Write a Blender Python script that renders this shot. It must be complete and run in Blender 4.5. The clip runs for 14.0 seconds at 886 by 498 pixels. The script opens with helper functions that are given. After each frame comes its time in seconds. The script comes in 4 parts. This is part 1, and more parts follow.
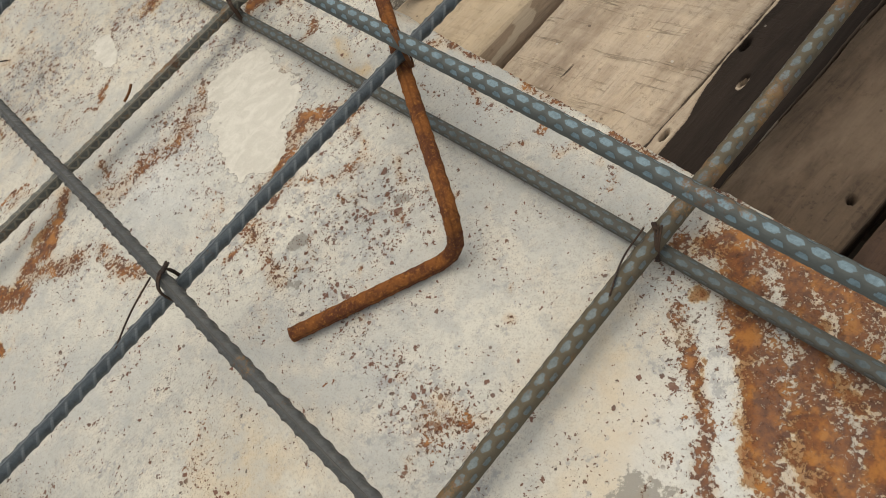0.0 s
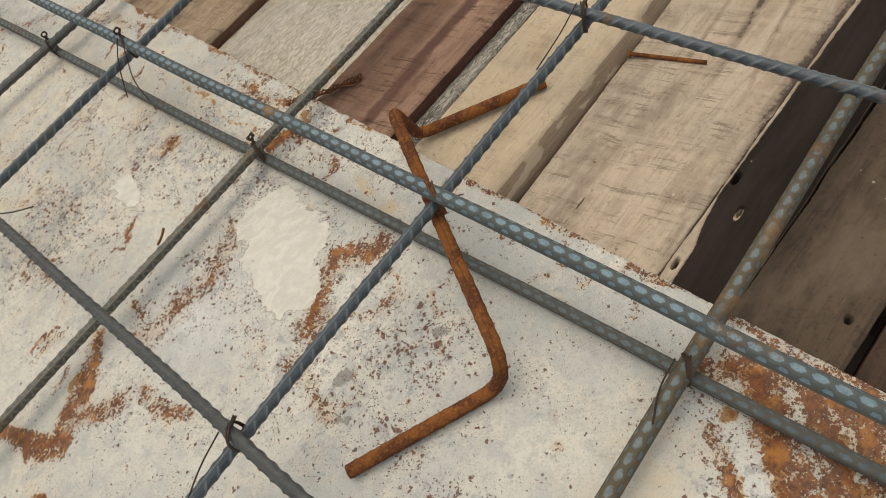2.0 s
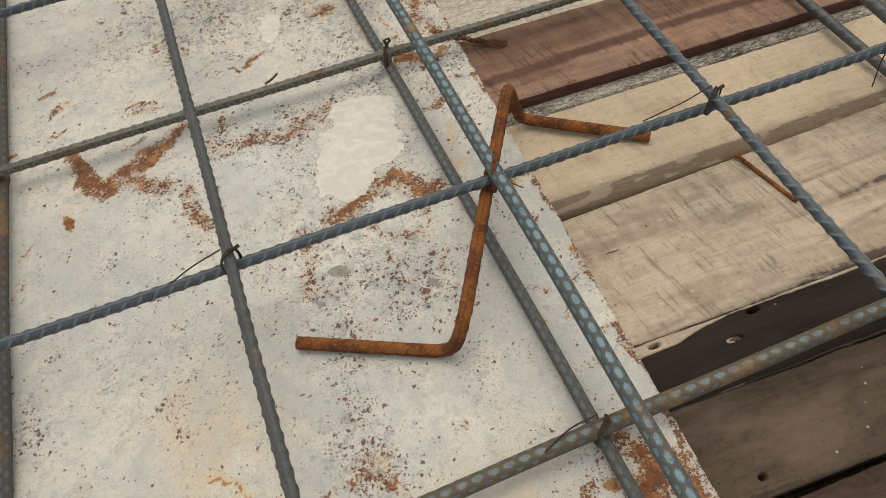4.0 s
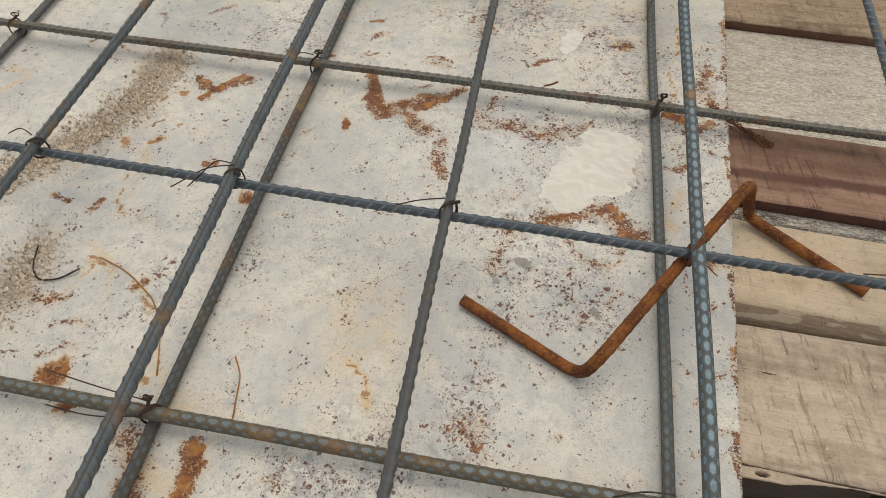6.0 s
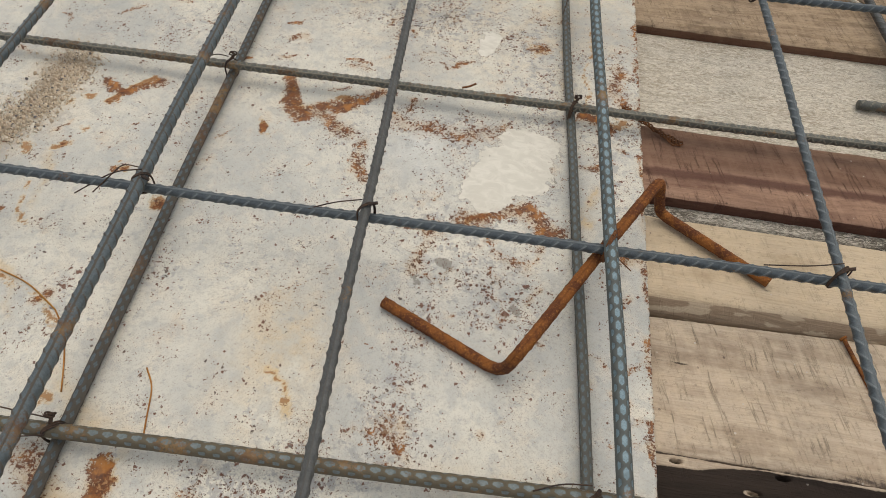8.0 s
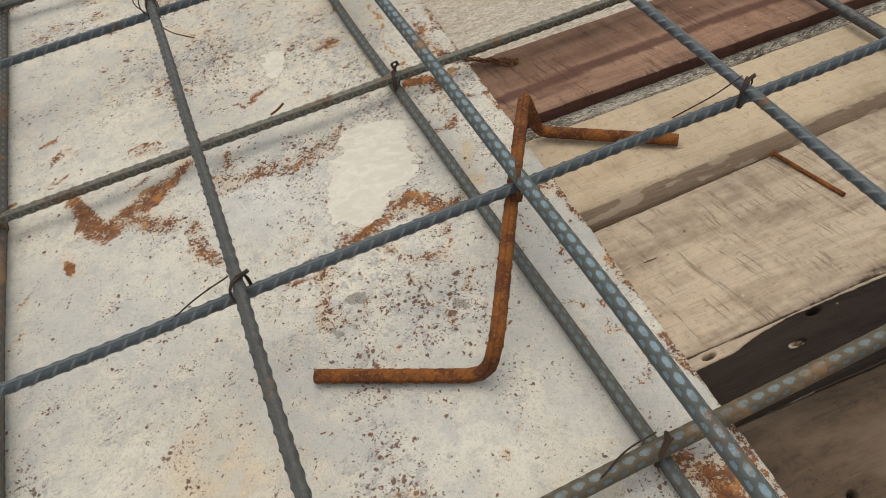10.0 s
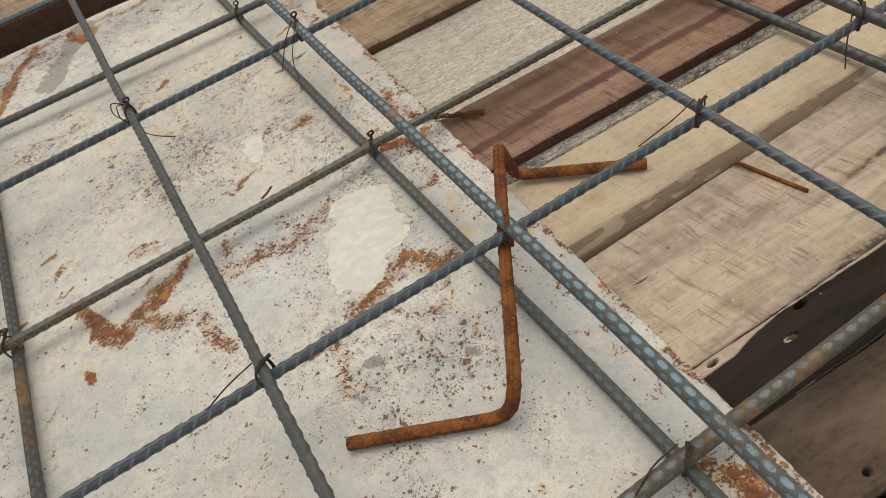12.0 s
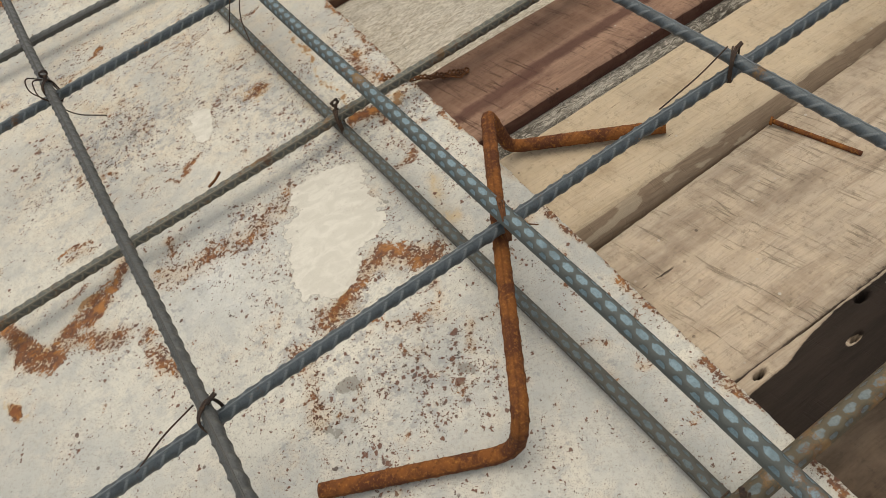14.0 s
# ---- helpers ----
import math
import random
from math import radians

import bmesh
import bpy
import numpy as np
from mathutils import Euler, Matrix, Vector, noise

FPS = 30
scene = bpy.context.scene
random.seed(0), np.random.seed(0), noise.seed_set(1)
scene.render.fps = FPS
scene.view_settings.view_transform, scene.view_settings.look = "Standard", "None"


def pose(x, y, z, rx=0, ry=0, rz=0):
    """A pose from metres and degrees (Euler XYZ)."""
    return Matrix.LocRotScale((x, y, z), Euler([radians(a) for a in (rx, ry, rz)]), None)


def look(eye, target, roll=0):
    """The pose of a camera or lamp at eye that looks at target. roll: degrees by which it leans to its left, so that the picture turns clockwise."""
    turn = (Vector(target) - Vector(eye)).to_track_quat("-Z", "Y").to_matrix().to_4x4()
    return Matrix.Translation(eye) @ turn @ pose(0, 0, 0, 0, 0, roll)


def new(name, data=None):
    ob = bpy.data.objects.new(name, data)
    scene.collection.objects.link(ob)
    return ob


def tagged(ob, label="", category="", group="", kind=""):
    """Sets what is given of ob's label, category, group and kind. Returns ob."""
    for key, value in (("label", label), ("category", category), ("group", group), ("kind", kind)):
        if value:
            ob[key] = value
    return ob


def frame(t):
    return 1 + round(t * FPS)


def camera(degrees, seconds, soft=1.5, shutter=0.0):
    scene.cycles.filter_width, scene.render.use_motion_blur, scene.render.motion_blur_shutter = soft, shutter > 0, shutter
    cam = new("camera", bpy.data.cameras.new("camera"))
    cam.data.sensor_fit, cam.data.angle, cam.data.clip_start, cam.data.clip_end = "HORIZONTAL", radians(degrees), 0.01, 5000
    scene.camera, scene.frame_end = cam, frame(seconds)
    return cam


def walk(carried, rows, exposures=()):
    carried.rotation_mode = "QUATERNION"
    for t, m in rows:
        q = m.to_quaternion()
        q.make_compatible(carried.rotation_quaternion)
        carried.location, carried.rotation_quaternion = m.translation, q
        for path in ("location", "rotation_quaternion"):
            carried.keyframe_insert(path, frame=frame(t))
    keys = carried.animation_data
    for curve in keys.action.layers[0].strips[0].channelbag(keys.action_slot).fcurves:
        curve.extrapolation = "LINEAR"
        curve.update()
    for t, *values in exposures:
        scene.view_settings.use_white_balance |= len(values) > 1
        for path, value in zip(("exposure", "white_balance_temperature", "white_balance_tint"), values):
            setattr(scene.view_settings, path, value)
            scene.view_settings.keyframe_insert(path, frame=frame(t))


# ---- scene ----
cam = camera(67.25, 14.0, soft=0.8)
ROWS = [  # seconds, eye, turn in degrees
    (0, 0.0929, -0.3051, 0.3837, 25.17, 17.82, -44.33),
    (0.5, 0.1176, -0.2916, 0.3834, 27.49, 18.02, -47.82),
    (1, 0.1118, -0.2732, 0.4015, 30.11, 16.98, -47.53),
    (1.5, 0.0832, -0.2670, 0.4148, 29.67, 13.97, -48.41),
    (2, 0.0888, -0.2585, 0.4566, 29.01, 16.25, -49.26),
    (2.2, 0.1000, -0.2744, 0.4557, 34.34, 16.51, -44.86),
    (4.3, 0.1070, -0.3096, 0.4987, 32.27, 3.29, -12.75),
    (4.5, 0.1086, -0.3144, 0.5170, 34.04, 2.38, -8.18),
    (5, 0.1213, -0.3333, 0.5227, 31.50, 0.78, -0.30),
    (5.5, 0.1179, -0.3411, 0.5227, 34.95, -1.19, 3.68),
    (6, 0.1025, -0.3516, 0.5312, 35.27, 2.04, 13.94),
    (6.5, 0.0945, -0.3627, 0.5398, 36.37, -2.98, 19.12),
    (7, 0.1192, -0.3534, 0.5443, 36.77, -4.40, 22.24),
    (7.5, 0.1321, -0.3543, 0.5493, 33.74, -6.19, 18.35),
    (8, 0.1190, -0.3505, 0.5273, 35.73, -1.53, 9.71),
    (8.5, 0.0994, -0.3315, 0.4654, 35.45, -1.00, -4.72),
    (8.7, 0.0966, -0.3221, 0.4529, 36.06, 2.30, -9.15),
    (10.8, 0.0733, -0.3054, 0.4296, 38.68, 9.54, -22.86),
    (11, 0.0610, -0.3111, 0.4356, 39.14, 10.58, -23.94),
    (11.5, 0.0685, -0.3104, 0.4506, 38.66, 12.38, -26.35),
    (12, 0.0800, -0.3091, 0.4645, 39.09, 12.28, -28.82),
    (12.5, 0.0967, -0.2855, 0.4363, 38.19, 10.83, -29.51),
    (13, 0.1057, -0.2547, 0.4218, 35.42, 11.58, -31.34),
    (13.5, 0.1215, -0.2382, 0.4038, 35.15, 12.09, -33.04),
    (14, 0.1140, -0.2314, 0.4051, 34.61, 13.08, -31.49),
]
walk(cam, [(t, pose(x, y, z, rx, ry, rz)) for t, x, y, z, rx, ry, rz in ROWS], [(0.0, -0.27, 6600, 3), (2.2, -0.27, 6600, 3), (4.5, -0.27, 6500, 4), (7.0, -0.27, 6350, 5), (9.0, -0.26, 6450, 4), (12.0, -0.24, 6550, 4), (14.0, -0.23, 6650, 3)])

# ---- light ----
SUN_ELEVATION, SUN_AZIMUTH = 74.0, 20.0  # soft light from beyond the sheet, high up
world = bpy.data.worlds.new("sky")
scene.world = world
world.use_nodes = True
wn = world.node_tree.nodes
sky = wn.new("ShaderNodeTexSky")
sky.sky_type = "NISHITA"
sky.sun_disc = False
sky.sun_elevation = radians(SUN_ELEVATION)
sky.sun_rotation = radians(SUN_AZIMUTH)
sky.air_density, sky.dust_density, sky.ozone_density = 0.7, 8.0, 0.3
# a closed cloud cover evens the sky out
cloud = wn.new("ShaderNodeMix")
cloud.data_type = "RGBA"
cloud.inputs[0].default_value = 0.4
world.node_tree.links.new(sky.outputs[0], cloud.inputs[6])
cloud.inputs[7].default_value = (6.25, 5.85, 5.6, 1.0)
world.node_tree.links.new(cloud.outputs[2], wn["Background"].inputs[0])
wn["Background"].inputs[1].default_value = 0.178
sun = new("sun", bpy.data.lights.new("sun", "SUN"))
sun.data.energy = 0.22
sun.data.angle = radians(110)
sun.data.color = (1.0, 0.95, 0.88)
az, el = radians(SUN_AZIMUTH), radians(SUN_ELEVATION)
toward = Vector((math.sin(az) * math.cos(el), math.cos(az) * math.cos(el), math.sin(el)))
sun.matrix_world = look(toward * 5, (0, 0, 0))

# ---- materials ----


class Nodes:
    """A node material with short calls to add nodes."""

    def __init__(self, name):
        self.mat = bpy.data.materials.new(name)
        self.mat.use_nodes = True
        self.tree = self.mat.node_tree
        self.bsdf = self.tree.nodes["Principled BSDF"]

    def link(self, a, b):
        self.tree.links.new(a, b)

    def put(self, socket, value):
        if isinstance(value, bpy.types.NodeSocket):
            self.link(value, socket)
        elif value is not None:
            socket.default_value = value

    def add(self, kind):
        return self.tree.nodes.new(kind)

    def place(self):
        return self.add("ShaderNodeNewGeometry").outputs["Position"]

    def scaled(self, vec, scale, turn=(0, 0, 0), shift=(0, 0, 0)):
        node = self.add("ShaderNodeMapping")
        self.link(vec, node.inputs["Vector"])
        node.inputs["Scale"].default_value = scale
        node.inputs["Rotation"].default_value = turn
        node.inputs["Location"].default_value = shift
        return node.outputs[0]

    def noise(self, vec, scale, detail=4.0, rough=0.55, distortion=0.0):
        node = self.add("ShaderNodeTexNoise")
        self.link(vec, node.inputs["Vector"])
        node.inputs["Scale"].default_value = scale
        node.inputs["Detail"].default_value = detail
        node.inputs["Roughness"].default_value = rough
        node.inputs["Distortion"].default_value = distortion
        return node.outputs["Fac"]

    def cells(self, vec, scale, feature="F1"):
        node = self.add("ShaderNodeTexVoronoi")
        node.feature = feature
        self.link(vec, node.inputs["Vector"])
        node.inputs["Scale"].default_value = scale
        return node.outputs["Distance"]

    def flakes(self, vec, scale, share):
        """Odd flakes, each in its own cell; share: how many cells hold one (0 to 1)."""
        node = self.add("ShaderNodeTexVoronoi")
        self.link(vec, node.inputs["Vector"])
        node.inputs["Scale"].default_value = scale
        split = self.add("ShaderNodeSeparateColor")
        self.link(node.outputs["Color"], split.inputs[0])
        size = self.math("MULTIPLY", self.math("SUBTRACT", self.math("ADD", split.outputs[0], share), 1.0), 14.0)
        size = self.math("MINIMUM", size, self.math("ADD", self.math("MULTIPLY", split.outputs[1], 0.35), 0.12))
        gap = self.math("SUBTRACT", size, node.outputs["Distance"])
        return self.step(gap, -0.03, 0.05), split.outputs[2]

    def math(self, op, a, b=0.0, clamp=False):
        node = self.add("ShaderNodeMath")
        node.operation, node.use_clamp = op, clamp
        self.put(node.inputs[0], a)
        self.put(node.inputs[1], b)
        return node.outputs[0]

    def step(self, value, low, high, to_low=0.0, to_high=1.0):
        node = self.add("ShaderNodeMapRange")
        node.interpolation_type = "SMOOTHSTEP"
        self.put(node.inputs["Value"], value)
        self.put(node.inputs["From Min"], low)
        self.put(node.inputs["From Max"], high)
        node.inputs["To Min"].default_value = to_low
        node.inputs["To Max"].default_value = to_high
        return node.outputs[0]

    def mix(self, fac, a, b):
        node = self.add("ShaderNodeMix")
        node.data_type = "RGBA"
        self.put(node.inputs[0], fac)
        self.put(node.inputs[6], (*a, 1) if isinstance(a, tuple) else a)
        self.put(node.inputs[7], (*b, 1) if isinstance(b, tuple) else b)
        return node.outputs[2]

    def attribute(self, name):
        node = self.add("ShaderNodeAttribute")
        node.attribute_name = name
        split = self.add("ShaderNodeSeparateColor")
        self.link(node.outputs["Color"], split.inputs[0])
        return split.outputs[0], split.outputs[1], split.outputs[2], node.outputs["Alpha"]

    def finish(self, colour, rough, height=None, depth=0.001, metal=0.0, spec=0.5):
        self.put(self.bsdf.inputs["Base Color"], (*colour, 1) if isinstance(colour, tuple) else colour)
        self.put(self.bsdf.inputs["Roughness"], rough)
        self.put(self.bsdf.inputs["Metallic"], metal)
        self.bsdf.inputs["Specular IOR Level"].default_value = spec
        if height is not None:
            bump = self.add("ShaderNodeBump")
            bump.inputs["Distance"].default_value = depth
            bump.inputs["Strength"].default_value = 1.0
            self.link(height, bump.inputs["Height"])
            self.link(bump.outputs[0], self.bsdf.inputs["Normal"])
        return self.mat


def sheet_material():
    n = Nodes("painted_steel")
    p = n.place()
    rust, fleck, bare, tan = n.attribute("wear")
    dirt, wash, dark, drop = n.attribute("dirt")
    broad = n.noise(p, 6.0, 5, 0.6)
    mid = n.noise(p, 34.0, 6, 0.65)
    fine = n.noise(p, 150.0, 5, 0.7)
    tiny = n.noise(p, 620.0, 3, 0.6)
    col = n.mix(n.step(broad, 0.36, 0.64), (0.665, 0.640, 0.550), (0.475, 0.48, 0.445))
    col = n.mix(n.step(mid, 0.44, 0.66, 0, 0.6), col, (0.675, 0.625, 0.520))
    col = n.mix(n.step(n.noise(n.scaled(p, (1, 1, 1), (0, 0, 0), (7, 2, 0)), 52.0, 6, 0.7), 0.48, 0.62, 0, 0.55), col, (0.42, 0.43, 0.415))
    col = n.mix(n.step(fine, 0.50, 0.68, 0, 0.42), col, (0.41, 0.395, 0.345))
    col = n.mix(n.step(tiny, 0.53, 0.68, 0, 0.6), col, (0.37, 0.34, 0.29))
    grit = n.noise(p, 1250.0, 2, 0.6)
    col = n.mix(n.math("MULTIPLY", n.step(grit, 0.57, 0.66, 0, 0.65), n.step(mid, 0.40, 0.60, 0.35, 1.0)), col, (0.22, 0.195, 0.165))
    col = n.mix(n.math("MULTIPLY", wash, n.step(mid, 0.3, 0.6)), col, (0.62, 0.64, 0.62))
    col = n.mix(n.math("MULTIPLY", tan, n.step(mid, 0.25, 0.65)), col, (0.58, 0.42, 0.20))
    # worn grey ground coat in blotches where the paint is flecked
    grey_at = n.math("ADD", n.math("MULTIPLY", fleck, 0.16), n.noise(p, 88.0, 6, 0.75))
    col = n.mix(n.step(grey_at, 0.605, 0.68, 0, 0.7), col, (0.33, 0.33, 0.325))
    # clean cream patch, edge torn into angles
    edge = n.math("ADD", bare, n.math("ADD", n.math("MULTIPLY", n.math("SUBTRACT", n.noise(p, 75.0, 3, 0.6), 0.5), 1.3), n.math("MULTIPLY", n.math("SUBTRACT", fine, 0.5), 0.55)))
    patch = n.step(edge, 0.47, 0.51)
    streak = n.noise(n.scaled(p, (40, 70, 30), (0, 0, 0.9)), 1.3, 5, 0.65, 1.2)
    col = n.mix(patch, col, n.mix(n.step(streak, 0.38, 0.66), (0.590, 0.566, 0.490), (0.670, 0.645, 0.565)))
    # thin shadow line along the torn edge, painted in
    rim = n.math("MULTIPLY", n.step(edge, 0.42, 0.47), n.step(edge, 0.49, 0.54, 1, 0))
    col = n.mix(n.math("MULTIPLY", rim, 0.45), col, (0.30, 0.27, 0.22))
    clean = n.math("SUBTRACT", 1.0, patch)
    # dirt film and sand dust
    col = n.mix(n.math("MULTIPLY", dirt, n.step(fine, 0.3, 0.6)), col, (0.47, 0.39, 0.29))
    col = n.mix(n.step(n.math("ADD", dark, n.math("MULTIPLY", n.math("SUBTRACT", fine, 0.5), 1.6)), 0.45, 0.62, 0, 0.85), col, (0.265, 0.250, 0.215))
    # odd-shaped flakes of lifted paint, thick on the worn areas, thin elsewhere
    shake = n.add("ShaderNodeTexNoise")
    n.link(p, shake.inputs["Vector"])
    shake.inputs["Scale"].default_value, shake.inputs["Detail"].default_value = 420.0, 2.0
    small = n.add("ShaderNodeVectorMath")
    small.operation = "SCALE"
    n.link(shake.outputs["Color"], small.inputs[0])
    small.inputs["Scale"].default_value = 0.0040
    moved = n.add("ShaderNodeVectorMath")
    moved.operation = "ADD"
    n.link(p, moved.inputs[0])
    n.link(small.outputs[0], moved.inputs[1])
    pw = moved.outputs[0]
    cluster = n.math("MULTIPLY", n.math("SUBTRACT", n.noise(p, 36.0, 6, 0.75), 0.53), 5.5)
    share = n.math("MULTIPLY", n.math("ADD", fleck, n.math("MULTIPLY", cluster, n.math("ADD", fleck, 0.30))), 1.0, True)
    share = n.math("MULTIPLY", share, n.step(n.noise(n.scaled(p, (1, 1, 1), (0, 0, 0.5), (0.9, 0.2, 0)), 19.0, 5, 0.65), 0.40, 0.60, 0.30, 1.65), True)
    f1, h1 = n.flakes(n.scaled(pw, (1, 1, 1), (0, 0, 0.7)), 560.0, n.math("ADD", share, 0.02))
    f2, h2 = n.flakes(n.scaled(pw, (1, 1, 1), (0, 0, 0.4), (0.2, 0.1, 0)), 250.0, n.math("MULTIPLY", share, 0.78))
    f3, _ = n.flakes(n.scaled(pw, (1, 1.5, 1), (0, 0, 1.1), (0.5, 0.3, 0)), 105.0, n.math("MULTIPLY", n.math("SUBTRACT", share, 0.30), 0.60))
    s1 = n.math("MULTIPLY", n.math("MAXIMUM", n.math("MAXIMUM", f1, f2), f3), clean)
    hue = n.math("ADD", n.math("MULTIPLY", n.noise(n.scaled(p, (1, 1, 1), (0, 0, 0), (3, 5, 0)), 40.0, 3, 0.6), 1.4), n.math("MULTIPLY", h2, 0.5))
    fleck_col = n.mix(n.step(hue, 0.62, 0.92), (0.085, 0.070, 0.062), (0.150, 0.060, 0.034))
    fleck_col = n.mix(n.math("MULTIPLY", h1, 0.35), fleck_col, (0.24, 0.19, 0.155))
    col = n.mix(n.math("MULTIPLY", s1, 0.95), col, fleck_col)
    # lone round pits
    pit = n.cells(n.scaled(p, (1, 1, 1), (0, 0, 0), (0.37, 0.11, 0)), 70.0)
    pits = n.math("MULTIPLY", n.step(pit, 0.07, 0.12, 1, 0), clean)
    pits = n.math("MULTIPLY", pits, n.step(n.noise(p, 24.0, 2, 0.5), 0.58, 0.64))
    col = n.mix(n.math("MULTIPLY", pits, 0.85), col, (0.12, 0.085, 0.07))
    rust = n.math("MAXIMUM", rust, n.math("MULTIPLY", n.step(n.noise(n.scaled(p, (1, 1, 1), (0, 0, 0), (0.63, 0.27, 0)), 15.0, 5, 0.65), 0.49, 0.66), n.math("ADD", n.math("MULTIPLY", fleck, 0.46), 0.20)))
    # rust: share of the surface eaten follows the stain
    halo = n.step(n.math("ADD", rust, n.math("MULTIPLY", n.math("SUBTRACT", mid, 0.5), 1.2)), 0.15, 0.9, 0, 0.5)
    col = n.mix(n.math("MULTIPLY", halo, clean), col, (0.50, 0.33, 0.16))
    speckle = n.math("ADD", n.math("MULTIPLY", n.noise(p, 105.0, 6, 0.8), 0.52), n.math("MULTIPLY", n.noise(p, 400.0, 3, 0.7), 0.48))
    rust = n.math("MULTIPLY", rust, n.step(n.noise(p, 30.0, 4, 0.7), 0.30, 0.60, 0.72, 1.22))
    need = n.math("SUBTRACT", 0.635, n.math("MULTIPLY", rust, 0.258))
    rusty = n.step(speckle, need, n.math("ADD", need, 0.045))
    rusty = n.math("MULTIPLY", n.math("MULTIPLY", rusty, n.step(rust, 0.06, 0.20)), n.math("SUBTRACT", 1.0, n.math("MULTIPLY", patch, 0.9)))
    rcol = n.mix(n.step(fine, 0.38, 0.62), (0.100, 0.042, 0.027), (0.215, 0.085, 0.034))
    rcol = n.mix(n.step(n.math("ADD", n.noise(p, 60.0, 4, 0.65), n.math("MULTIPLY", rust, 0.12)), 0.58, 0.76), rcol, (0.38, 0.160, 0.042))
    # rust-water stains: ochre, with a brown rim and an orange heart
    pool = n.math("ADD", drop, n.math("ADD", n.math("MULTIPLY", n.math("SUBTRACT", mid, 0.5), 1.2), n.math("MULTIPLY", n.math("SUBTRACT", fine, 0.5), 1.9)))
    pool = n.math("MULTIPLY", pool, n.step(drop, 0.04, 0.16))
    col = n.mix(n.step(pool, 0.10, 0.40, 0, 0.55), col, (0.56, 0.42, 0.23))
    col = n.mix(n.step(pool, 0.42, 0.48, 0, 0.8), col, (0.27, 0.140, 0.060))
    col = n.mix(n.step(pool, 0.50, 0.62, 0, 0.75), col, (0.37, 0.205, 0.085))
    col = n.mix(n.step(pool, 0.80, 0.95, 0, 0.75), col, (0.235, 0.085, 0.028))
    col = n.mix(n.math("MULTIPLY", rusty, 0.93), col, rcol)
    rough = n.step(rusty, 0, 1, 0.6, 0.92)
    height = n.math("ADD", n.math("MULTIPLY", fine, 0.6), n.math("SUBTRACT", n.math("MULTIPLY", patch, -0.5), n.math("ADD", n.math("MULTIPLY", s1, 0.5), n.math("MULTIPLY", rusty, -0.3))))
    return n.finish(col, rough, height, 0.0010, spec=0.3)


def bar_material(name, rust, cell, rib):
    """Mill-scaled steel: blue-grey between the ribs, rust on them and in patches."""
    n = Nodes(name)
    p = n.place()
    high, _, _, _ = n.attribute("rib")
    broad = n.noise(p, 20.0, 5, 0.65)
    fine = n.noise(p, 520.0, 4, 0.7)
    col = n.mix(n.step(fine, 0.42, 0.70, 0, 0.7), cell, tuple(c * 0.6 for c in cell))
    col = n.mix(n.step(n.noise(p, 70.0, 5, 0.65), 0.46, 0.66, 0, 0.65), col, tuple(c * 0.5 for c in cell))
    on_rib = n.step(n.math("ADD", high, n.math("MULTIPLY", n.math("SUBTRACT", fine, 0.5), 0.22)), 0.22, 0.60, 0, 0.9)
    col = n.mix(on_rib, col, rib)
    worn = n.math("ADD", n.math("MULTIPLY", broad, 0.75), n.math("MULTIPLY", fine, 0.25))
    amount = n.step(worn, 0.62 - rust, 0.70 - rust)
    tone = n.mix(n.step(n.noise(p, 55.0, 3, 0.6), 0.4, 0.65), (0.125, 0.066, 0.032), (0.235, 0.140, 0.055))
    col = n.mix(n.math("MULTIPLY", amount, 0.8), col, tone)
    dull = n.math("MAXIMUM", amount, on_rib)
    rough = n.step(dull, 0, 1, 0.42, 0.80)
    metal = n.step(dull, 0, 1, 0.3, 0.05)
    return n.finish(col, rough, fine, 0.0004, metal=metal)


def rust_material(name, dark, mid, bright):
    n = Nodes(name)
    p = n.place()
    fine = n.noise(p, 480.0, 5, 0.7)
    mixd = n.noise(p, 60.0, 4, 0.6)
    high, _, _, _ = n.attribute("rib")
    col = n.mix(n.step(mixd, 0.38, 0.62), dark, mid)
    col = n.mix(n.step(fine, 0.5, 0.7, 0, 0.7), col, bright)
    col = n.mix(n.step(high, 0.3, 0.8, 0, 0.4), col, tuple(c * 0.5 for c in dark))
    return n.finish(col, 0.9, fine, 0.0011, spec=0.25)


